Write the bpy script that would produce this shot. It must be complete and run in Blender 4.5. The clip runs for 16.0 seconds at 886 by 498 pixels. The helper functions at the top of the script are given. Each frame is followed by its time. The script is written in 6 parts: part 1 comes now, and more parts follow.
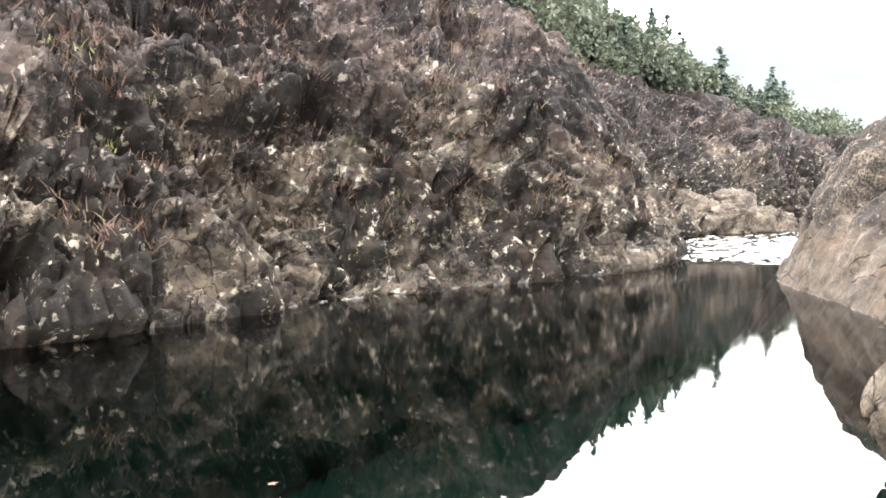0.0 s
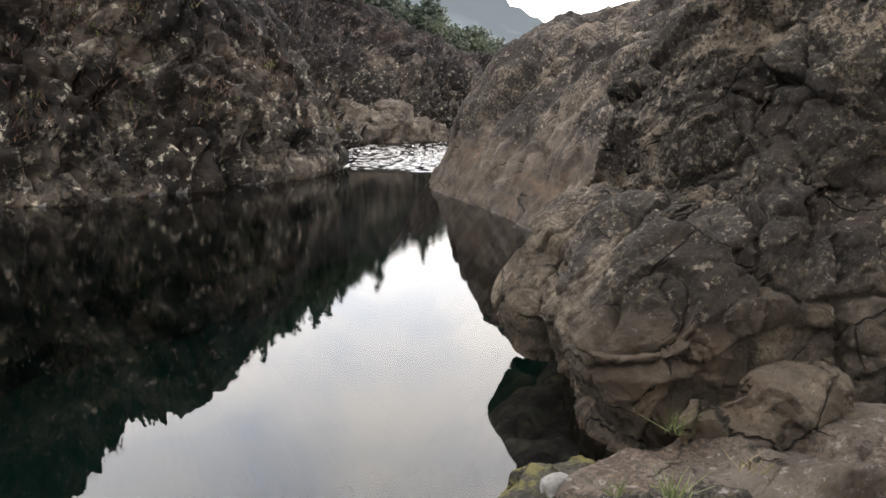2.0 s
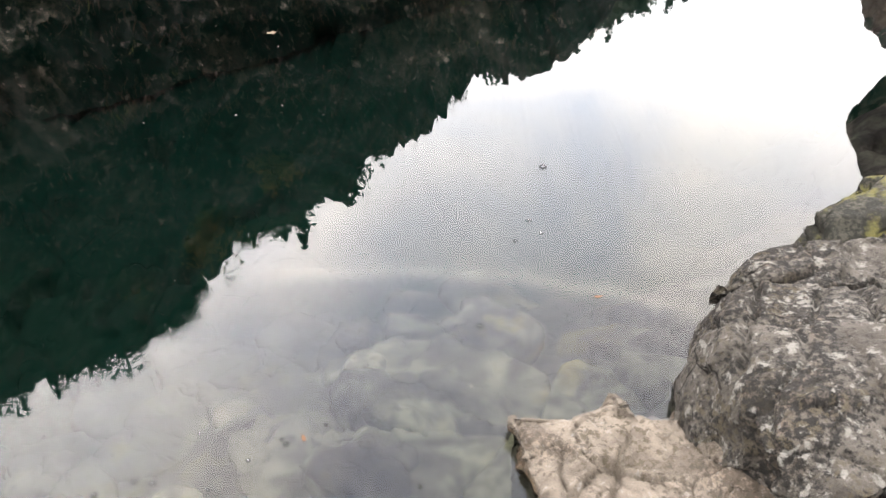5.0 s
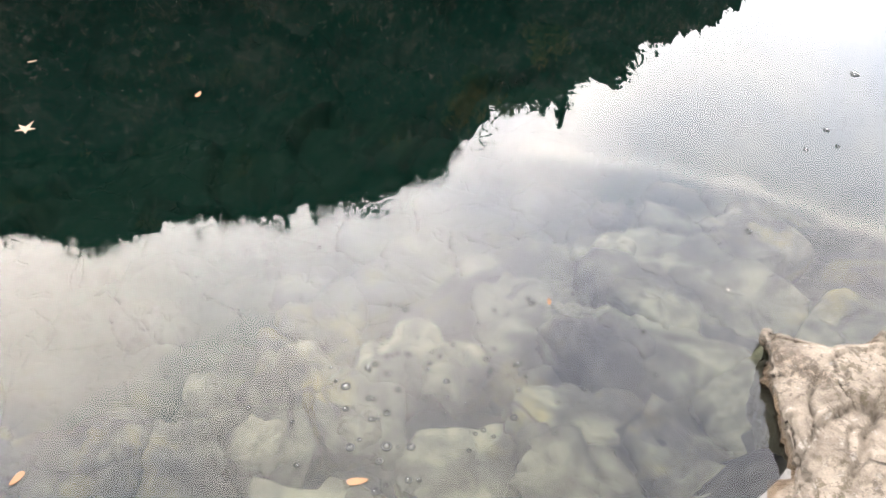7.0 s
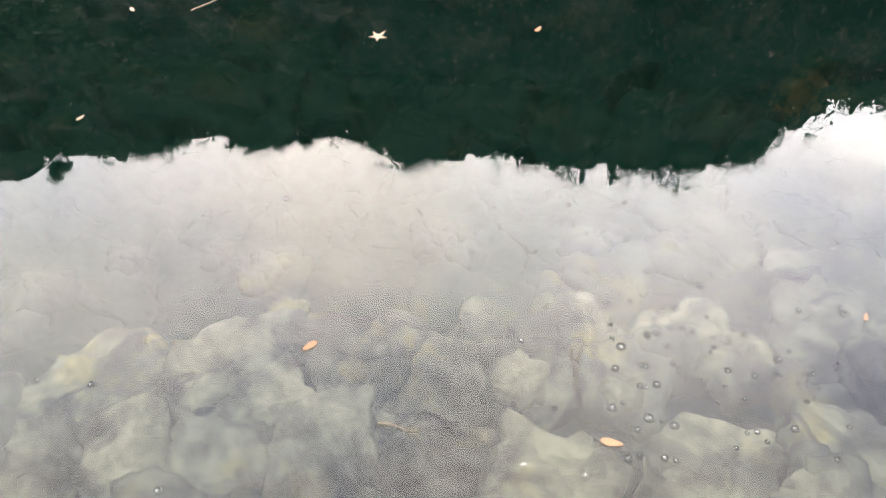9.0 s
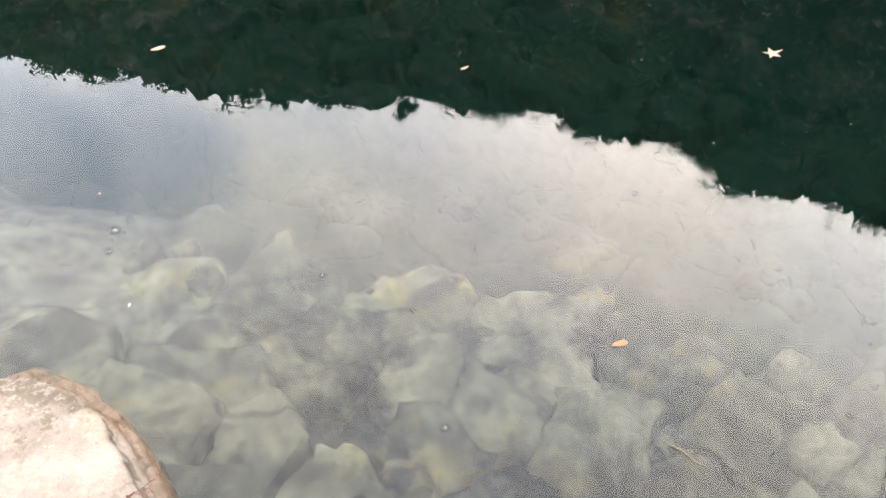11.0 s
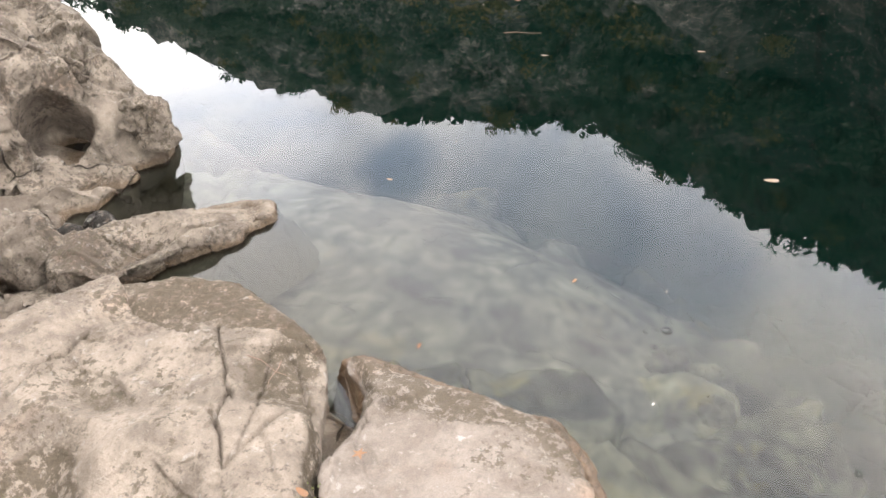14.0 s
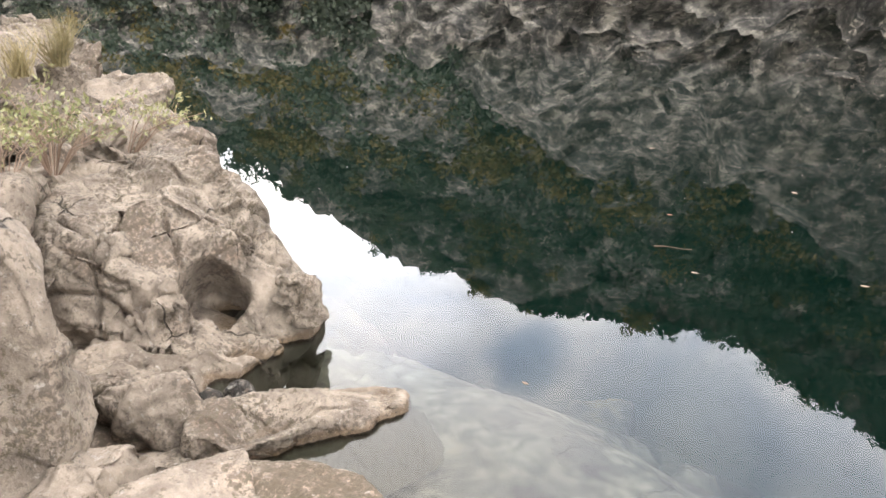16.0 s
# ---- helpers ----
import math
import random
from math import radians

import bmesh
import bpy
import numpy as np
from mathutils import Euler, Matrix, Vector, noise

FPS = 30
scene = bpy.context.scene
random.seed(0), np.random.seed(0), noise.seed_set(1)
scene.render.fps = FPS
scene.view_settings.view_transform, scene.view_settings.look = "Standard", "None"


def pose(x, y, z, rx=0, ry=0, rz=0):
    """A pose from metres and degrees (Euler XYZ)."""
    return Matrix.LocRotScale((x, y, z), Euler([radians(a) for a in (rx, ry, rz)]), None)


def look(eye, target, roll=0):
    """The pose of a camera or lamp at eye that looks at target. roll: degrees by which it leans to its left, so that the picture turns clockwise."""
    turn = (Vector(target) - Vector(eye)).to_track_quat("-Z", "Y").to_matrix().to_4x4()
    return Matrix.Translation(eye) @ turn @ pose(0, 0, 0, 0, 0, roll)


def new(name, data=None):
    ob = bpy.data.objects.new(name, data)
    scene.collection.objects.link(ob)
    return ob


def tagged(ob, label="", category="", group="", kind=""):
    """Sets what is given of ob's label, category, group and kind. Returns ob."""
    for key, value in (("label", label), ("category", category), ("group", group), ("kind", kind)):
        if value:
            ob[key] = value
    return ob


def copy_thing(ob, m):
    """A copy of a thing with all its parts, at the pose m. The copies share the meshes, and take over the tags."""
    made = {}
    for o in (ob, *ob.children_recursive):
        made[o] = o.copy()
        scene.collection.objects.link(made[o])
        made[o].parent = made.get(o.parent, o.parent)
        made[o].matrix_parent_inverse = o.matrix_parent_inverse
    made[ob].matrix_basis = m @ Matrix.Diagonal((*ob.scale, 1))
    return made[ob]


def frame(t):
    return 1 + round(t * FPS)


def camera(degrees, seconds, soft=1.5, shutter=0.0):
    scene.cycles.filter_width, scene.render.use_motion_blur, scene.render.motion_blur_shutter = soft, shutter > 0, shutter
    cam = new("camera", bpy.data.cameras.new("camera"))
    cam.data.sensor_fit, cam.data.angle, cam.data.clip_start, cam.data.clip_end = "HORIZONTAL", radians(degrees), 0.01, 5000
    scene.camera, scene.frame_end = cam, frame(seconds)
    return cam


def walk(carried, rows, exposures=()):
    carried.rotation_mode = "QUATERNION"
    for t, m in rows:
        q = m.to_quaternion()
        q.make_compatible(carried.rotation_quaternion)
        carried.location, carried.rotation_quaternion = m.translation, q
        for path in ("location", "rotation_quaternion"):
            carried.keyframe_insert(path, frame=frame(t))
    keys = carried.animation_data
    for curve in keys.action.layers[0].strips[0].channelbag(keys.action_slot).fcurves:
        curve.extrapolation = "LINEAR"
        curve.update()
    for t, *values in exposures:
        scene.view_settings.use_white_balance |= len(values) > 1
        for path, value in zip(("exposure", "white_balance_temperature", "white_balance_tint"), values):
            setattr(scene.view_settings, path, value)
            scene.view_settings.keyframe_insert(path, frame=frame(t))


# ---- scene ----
cam = camera(55.62, 16.0, soft=1.6)
# seconds, eye, target, roll
PATH = [
    (0, (0.000, 0.001, 2.601), (-0.000, 1.997, 2.477), -0.21),
    (0.5, (0.043, 0.044, 2.598), (0.288, 2.025, 2.467), -0.52),
    (1, (0.028, -0.001, 2.601), (0.490, 1.940, 2.455), -0.17),
    (1.5, (0.118, 0.055, 2.582), (0.800, 1.926, 2.401), 0.24),
    (2, (0.157, 0.065, 2.566), (0.913, 1.887, 2.235), 1.22),
    (2.5, (0.157, 0.068, 2.541), (0.768, 1.890, 1.987), 2.36),
    (3, (0.170, 0.057, 2.505), (0.602, 1.873, 1.785), 2.31),
    (3.5, (0.164, 0.046, 2.501), (0.475, 1.840, 1.672), 2.07),
    (3.7, (0.160, 0.045, 2.492), (0.423, 1.832, 1.634), 2.13),
    (5.8, (0.070, 0.123, 2.346), (-0.159, 1.736, 1.185), 3.11),
    (6, (0.057, 0.100, 2.340), (-0.243, 1.684, 1.155), 2.86),
    (6.5, (0.036, 0.087, 2.341), (-0.398, 1.588, 1.093), 2.21),
    (7, (0.018, 0.067, 2.342), (-0.498, 1.494, 1.039), 2.54),
    (7.5, (-0.015, 0.047, 2.351), (-0.647, 1.371, 0.991), 2.43),
    (8, (-0.044, 0.049, 2.335), (-0.825, 1.251, 0.940), 0.76),
    (8.2, (-0.040, 0.053, 2.313), (-0.878, 1.216, 0.918), -0.13),
    (10.3, (-0.101, -0.020, 2.270), (-1.373, 0.669, 0.889), -1.51),
    (10.5, (-0.124, -0.041, 2.269), (-1.428, 0.582, 0.887), -1.90),
    (11, (-0.135, -0.076, 2.265), (-1.522, 0.352, 0.889), -3.14),
    (11.5, (-0.142, -0.094, 2.278), (-1.574, 0.173, 0.907), -3.53),
    (12, (-0.144, -0.138, 2.271), (-1.615, -0.030, 0.920), -3.52),
    (12.5, (-0.149, -0.185, 2.272), (-1.642, -0.293, 0.945), -4.18),
    (13, (-0.137, -0.236, 2.280), (-1.637, -0.569, 1.001), -4.48),
    (13.5, (-0.137, -0.282, 2.287), (-1.648, -0.819, 1.092), -4.35),
    (14, (-0.152, -0.295, 2.297), (-1.672, -0.985, 1.196), -4.12),
    (14.5, (-0.162, -0.314, 2.301), (-1.709, -1.127, 1.328), -3.32),
    (15, (-0.179, -0.338, 2.309), (-1.736, -1.248, 1.444), -2.69),
    (15.5, (-0.191, -0.350, 2.327), (-1.746, -1.331, 1.538), -2.14),
    (16, (-0.199, -0.370, 2.355), (-1.761, -1.408, 1.660), -1.52),]
# The phone's own exposure: seconds, stops
EXPOSURES = [(0.0, 1.45), (0.6, 0.75), (1.0, 0.32), (1.5, -0.22), (2.2, -0.42), (3.7, 0.15), (5.8, 0.8), (7.0, 1.0), (8.2, 1.08), (11.0, 1.0), (12.5, 0.68), (14.0, 0.42), (16.0, 0.72)]
walk(cam, [(t, look(e, g, r)) for t, e, g, r in PATH], EXPOSURES)

# ---- world and light: bright thin overcast, sun veiled behind the far slope ----
SUN_YAW, SUN_EL = 42.0, 26.0
sun_dir = Vector((-math.sin(radians(SUN_YAW)) * math.cos(radians(SUN_EL)), math.cos(radians(SUN_YAW)) * math.cos(radians(SUN_EL)), math.sin(radians(SUN_EL))))
world = bpy.data.worlds.new("overcast_sky")
scene.world = world
world.use_nodes = True
wt = world.node_tree
wt.nodes.clear()


def wnode(kind, operation="", data_type=""):
    n = wt.nodes.new(kind)
    if operation:
        n.operation = operation
    if data_type:
        n.data_type = data_type
    return n


def wmath(op, a, b=None, clamp=False):
    n = wnode("ShaderNodeMath", op)
    n.use_clamp = clamp
    for i, v in enumerate((a, b)):
        if v is None:
            continue
        if isinstance(v, (int, float)):
            n.inputs[i].default_value = v
        else:
            wt.links.new(v, n.inputs[i])
    return n.outputs[0]


coord = wnode("ShaderNodeTexCoord").outputs["Generated"]
sky = wnode("ShaderNodeTexSky")
sky.sky_type, sky.sun_disc = "NISHITA", False
sky.sun_elevation, sky.sun_rotation = radians(SUN_EL), radians(-SUN_YAW)
sky.air_density, sky.dust_density = 1.0, 1.5
skyb = wnode("ShaderNodeVectorMath", operation="SCALE")
wt.links.new(sky.outputs[0], skyb.inputs[0])
skyb.inputs["Scale"].default_value = 0.11
# clouds: flattened towards the horizon
flat = wnode("ShaderNodeMapping")
wt.links.new(coord, flat.inputs[0])
flat.inputs["Scale"].default_value = (1.0, 1.0, 1.9)
cn = wnode("ShaderNodeTexNoise")
cn.inputs["Scale"].default_value = 3.2
cn.inputs["Detail"].default_value = 7.0
cn.inputs["Roughness"].default_value = 0.52
cn.inputs["Distortion"].default_value = 0.5
wt.links.new(flat.outputs[0], cn.inputs["Vector"])
cover = wmath("MULTIPLY_ADD", cn.outputs["Fac"], 3.6)
cover.node.inputs[2].default_value = -1.15
cover.node.use_clamp = True
# veiled sun: a wide soft glow
dot = wnode("ShaderNodeVectorMath", operation="DOT_PRODUCT")
wt.links.new(coord, dot.inputs[0])
dot.inputs[1].default_value = (-math.sin(radians(SUN_YAW)) * math.cos(radians(31)), math.cos(radians(SUN_YAW)) * math.cos(radians(31)), math.sin(radians(31)))
away = wmath("SUBTRACT", 1.0, dot.outputs["Value"])
glow_in = wmath("EXPONENT", wmath("MULTIPLY", away, -5.5))
glow_out = wmath("EXPONENT", wmath("MULTIPLY", away, -0.85))
# thicker, greyer cloud overhead
high = wnode("ShaderNodeSeparateXYZ")
wt.links.new(coord, high.inputs[0])
lid = wmath("SUBTRACT", 1.0, wmath("MULTIPLY", wmath("MULTIPLY", wmath("SUBTRACT", high.outputs["Z"], 0.5, True), 2.3, True), 0.5))
lum = wmath("MULTIPLY", wmath("ADD", wmath("ADD", wmath("MULTIPLY", glow_in, 1.3), wmath("MULTIPLY", glow_out, 1.7)), 1.0), lid)
cloud = wnode("ShaderNodeVectorMath", operation="SCALE")
cloud.inputs[0].default_value = (1.042, 0.985, 0.942)
wt.links.new(lum, cloud.inputs["Scale"])
thin = wnode("ShaderNodeVectorMath", operation="SCALE")
thin.inputs[0].default_value = (0.82, 0.8, 0.83)
wt.links.new(wmath("MULTIPLY", lum, 0.72), thin.inputs["Scale"])
gap = wnode("ShaderNodeVectorMath", operation="ADD")
wt.links.new(skyb.outputs[0], gap.inputs[0])
wt.links.new(thin.outputs[0], gap.inputs[1])
mixc = wnode("ShaderNodeMix", data_type="VECTOR")
wt.links.new(cover, mixc.inputs["Factor"])
wt.links.new(gap.outputs[0], mixc.inputs[4])
wt.links.new(cloud.outputs[0], mixc.inputs[5])


def sky_patch(yaw, el, inner, outer):
    """1 within the inner angle of a direction, 0 past the outer one, with a ragged edge."""
    warp = wnode("ShaderNodeTexNoise")
    warp.inputs["Scale"].default_value, warp.inputs["Detail"].default_value = 9.0, 4.0
    wt.links.new(coord, warp.inputs["Vector"])
    shove = wnode("ShaderNodeVectorMath", "MULTIPLY_ADD")
    wt.links.new(warp.outputs["Color"], shove.inputs[0])
    shove.inputs[1].default_value = (0.11, 0.11, 0.11)
    wt.links.new(coord, shove.inputs[2])
    unit = wnode("ShaderNodeVectorMath", "NORMALIZE")
    wt.links.new(shove.outputs[0], unit.inputs[0])
    c = math.cos(radians(el))
    aim = Vector((math.sin(radians(yaw)) * c, math.cos(radians(yaw)) * c, math.sin(radians(el)))) + Vector((0.055, 0.055, 0.055))
    d = wnode("ShaderNodeVectorMath", "DOT_PRODUCT")
    wt.links.new(unit.outputs[0], d.inputs[0])
    d.inputs[1].default_value = aim.normalized()
    r = wnode("ShaderNodeMapRange")
    r.interpolation_type = "SMOOTHSTEP"
    wt.links.new(d.outputs["Value"], r.inputs["Value"])
    r.inputs["From Min"].default_value, r.inputs["From Max"].default_value = math.cos(radians(outer)), math.cos(radians(inner))
    return r.outputs[0]


def tone(before, fac, colour):
    n = wnode("ShaderNodeMix", data_type="VECTOR")
    wt.links.new(fac, n.inputs["Factor"])
    wt.links.new(before, n.inputs[4])
    m = wnode("ShaderNodeVectorMath", "MULTIPLY")
    wt.links.new(before, m.inputs[0])
    m.inputs[1].default_value = colour
    wt.links.new(m.outputs[0], n.inputs[5])
    return n.outputs[1]


# slate-blue gaps between the clouds over the downstream valley, a white bank beside them
heaven = tone(mixc.outputs[1], sky_patch(-106, 30.5, 2.5, 8.5), (0.6, 0.66, 0.74))
heaven = tone(heaven, sky_patch(-96, 34.5, 2.0, 7.0), (0.7, 0.75, 0.82))
heaven = tone(heaven, sky_patch(-117.3, 27.5, 0.0, 3.8), (0.52, 0.6, 0.7))
heaven = tone(heaven, sky_patch(-131, 20.5, 4.0, 12.0), (1.5, 1.5, 1.5))
heaven = tone(heaven, sky_patch(-62, 39.0, 4.0, 16.0), (1.2, 1.14, 1.12))
heaven = tone(heaven, sky_patch(-25, 37.0, 4.0, 18.0), (1.28, 1.25, 1.24))
heaven = tone(heaven, sky_patch(8, 24.0, 4.0, 16.0), (0.93, 0.93, 0.93))
# a thin bright streak of cloud above the far ridge
wave = wnode("ShaderNodeTexNoise")
wave.inputs["Scale"].default_value, wave.inputs["Detail"].default_value = 8.0, 5.0
wt.links.new(coord, wave.inputs["Vector"])
lift = wmath("SUBTRACT", wmath("SUBTRACT", high.outputs["Z"], 0.5365), wmath("MULTIPLY", wave.outputs["Fac"], 0.022))
line = wmath("EXPONENT", wmath("MULTIPLY", wmath("POWER", wmath("ABSOLUTE", wmath("MULTIPLY", lift, 190.0)), 1.4), -1.0))
streak = wmath("MULTIPLY", line, sky_patch(4, 33, 9, 17))
heaven = tone(heaven, streak, (1.33, 1.3, 1.26))
above = wmath("MULTIPLY", wmath("MULTIPLY", lift, 70.0, True), sky_patch(2, 38, 9, 20))
heaven = tone(heaven, above, (0.84, 0.84, 0.88))
bg = wnode("ShaderNodeBackground")
wt.links.new(heaven, bg.inputs["Color"])
bg.inputs["Strength"].default_value = 2.9
wout = wnode("ShaderNodeOutputWorld")
wt.links.new(bg.outputs[0], wout.inputs[0])

sun_data = bpy.data.lights.new("sun", "SUN")
sun_data.energy, sun_data.angle, sun_data.color = 0.8, radians(12), (1.0, 0.95, 0.88)
sun = new("sun", sun_data)
sun.matrix_world = look(sun_dir * 300, (0, 0, 0))
tagged(sun, "veiled sun behind thin cloud", "sun", kind="structure")


# ---- noise on arrays ----
def hash3(ix, iy, iz, seed):
    h = (ix.astype(np.int64) * 374761393 + iy.astype(np.int64) * 668265263 + iz.astype(np.int64) * 2147483647 + seed * 974634777) & 0xFFFFFFFF
    h = ((h ^ (h >> 13)) * 1274126177) & 0xFFFFFFFF
    h = ((h ^ (h >> 16)) * 2246822519) & 0xFFFFFFFF
    return h ^ (h >> 15)


def rnd3(ix, iy, iz, seed):
    return hash3(ix, iy, iz, seed).astype(np.float64) / 4294967295.0


def vnoise(p, seed=0):
    """Smooth value noise, -1 to 1."""
    i = np.floor(p).astype(np.int64)
    f = p - i
    w = f * f * f * (f * (f * 6 - 15) + 10)
    out = np.zeros(len(p))
    for dx in (0, 1):
        for dy in (0, 1):
            for dz in (0, 1):
                wx = w[:, 0] if dx else 1 - w[:, 0]
                wy = w[:, 1] if dy else 1 - w[:, 1]
                wz = w[:, 2] if dz else 1 - w[:, 2]
                out += wx * wy * wz * rnd3(i[:, 0] + dx, i[:, 1] + dy, i[:, 2] + dz, seed)
    return out * 2 - 1


ROT = np.array(Euler((0.6, 0.4, 0.9)).to_matrix())


def fbm(p, octaves=4, seed=0, gain=0.5):
    out, amp, q = np.zeros(len(p)), 1.0, p.copy()
    for k in range(octaves):
        out += amp * vnoise(q, seed + k)
        q = (q @ ROT) * 2.03 + 7.1
        amp *= gain
    return out


def ridged(p, octaves=4, seed=0, gain=0.5):
    out, amp, q = np.zeros(len(p)), 1.0, p.copy()
    for k in range(octaves):
        out += amp * (1 - 2 * np.abs(vnoise(q, seed + k)))
        q = (q @ ROT) * 2.07 + 3.3
        amp *= gain
    return out


def cells(p, seed=0):
    """Nearest and second nearest feature distance, a random value of the nearest cell and a plane leaning its own way in each cell."""
    i = np.floor(p).astype(np.int64)
    f1 = np.full(len(p), 9.0)
    f2 = f1.copy()
    rid, lean = np.zeros(len(p)), np.zeros(len(p))
    for dx in (-1, 0, 1):
        for dy in (-1, 0, 1):
            for dz in (-1, 0, 1):
                c = i + (dx, dy, dz)
                g = np.stack([rnd3(c[:, 0], c[:, 1], c[:, 2], seed + 11 * k) for k in (1, 2, 3)], 1)
                off = p - (c + g)
                d = np.sqrt((off**2).sum(1))
                near = d < f1
                lean = np.where(near, (off * (g[:, [1, 2, 0]] - 0.5)).sum(1), lean)
                f2 = np.where(near, f1, np.minimum(f2, d))
                rid = np.where(near, g[:, 0], rid)
                f1 = np.minimum(f1, d)
    return f1, f2, rid, lean


def smooth(lo, hi, v):
    t = np.clip((v - lo) / (hi - lo), 0, 1)
    return t * t * (3 - 2 * t)


# ---- mesh helpers ----
def quick_mesh(name, verts, faces, material, shade=True):
    """A mesh from arrays; faces is an n x 4 or n x 3 array."""
    me = bpy.data.meshes.new(name)
    faces = np.asarray(faces, dtype=np.int32)
    k = faces.shape[1]
    me.vertices.add(len(verts))
    me.vertices.foreach_set("co", np.asarray(verts, dtype=np.float32).ravel())
    me.loops.add(faces.size)
    me.loops.foreach_set("vertex_index", faces.ravel())
    me.polygons.add(len(faces))
    me.polygons.foreach_set("loop_start", np.arange(0, faces.size, k, dtype=np.int32))
    me.polygons.foreach_set("use_smooth", np.full(len(faces), shade))
    me.update(calc_edges=True)
    me.validate()
    me.materials.append(material)
    return me


def grid_faces(nu, nv, closed):
    u = np.arange(nu if closed else nu - 1)
    v = np.arange(nv - 1)
    uu, vv = np.meshgrid(u, v, indexing="ij")
    u2 = (uu + 1) % nu
    return np.stack([uu * nv + vv, u2 * nv + vv, u2 * nv + vv + 1, uu * nv + vv + 1], -1).reshape(-1, 4)


def grid_normals(P, closed):
    if closed:
        du = np.roll(P, -1, 0) - np.roll(P, 1, 0)
    else:
        du = np.gradient(P, axis=0)
    dv = np.gradient(P, axis=1)
    n = np.cross(du, dv)
    return n / np.maximum(np.linalg.norm(n, axis=2, keepdims=True), 1e-9)


def part(name, bm, material, parent, label=""):
    me = bpy.data.meshes.new(name)
    bm.to_mesh(me)
    bm.free()
    me.materials.append(material)
    ob = new(name, me)
    ob.parent = parent
    return tagged(ob, label)


# ---- materials ----
def nodes_of(name):
    m = bpy.data.materials.new(name)
    m.use_nodes = True
    t = m.node_tree
    t.nodes.clear()
    out = t.nodes.new("ShaderNodeOutputMaterial")
    return m, t, out


def tex_noise(t, vec, scale, detail=5.0, rough=0.55, distort=0.0):
    n = t.nodes.new("ShaderNodeTexNoise")
    n.inputs["Scale"].default_value, n.inputs["Detail"].default_value = scale, detail
    n.inputs["Roughness"].default_value, n.inputs["Distortion"].default_value = rough, distort
    t.links.new(vec, n.inputs["Vector"])
    return n.outputs["Fac"]


def span(t, value, lo, hi, a=0.0, b=1.0):
    n = t.nodes.new("ShaderNodeMapRange")
    n.interpolation_type = "SMOOTHSTEP"
    for i, v in enumerate((lo, hi, a, b), 1):
        n.inputs[i].default_value = v
    t.links.new(value, n.inputs[0])
    return n.outputs[0]


def mixrgb(t, fac, a, b, blend="MIX"):
    n = t.nodes.new("ShaderNodeMix")
    n.data_type, n.blend_type = "RGBA", blend
    if isinstance(fac, float):
        n.inputs[0].default_value = fac
    else:
        t.links.new(fac, n.inputs[0])
    for i, v in ((6, a), (7, b)):
        if isinstance(v, tuple):
            n.inputs[i].default_value = (*v, 1)
        else:
            t.links.new(v, n.inputs[i])
    return n.outputs[2]


def calc(t, op, a, b=None):
    n = t.nodes.new("ShaderNodeMath")
    n.operation = op
    for i, v in enumerate((a, b)):
        if v is None:
            continue
        if isinstance(v, (int, float)):
            n.inputs[i].default_value = v
        else:
            t.links.new(v, n.inputs[i])
    return n.outputs[0]


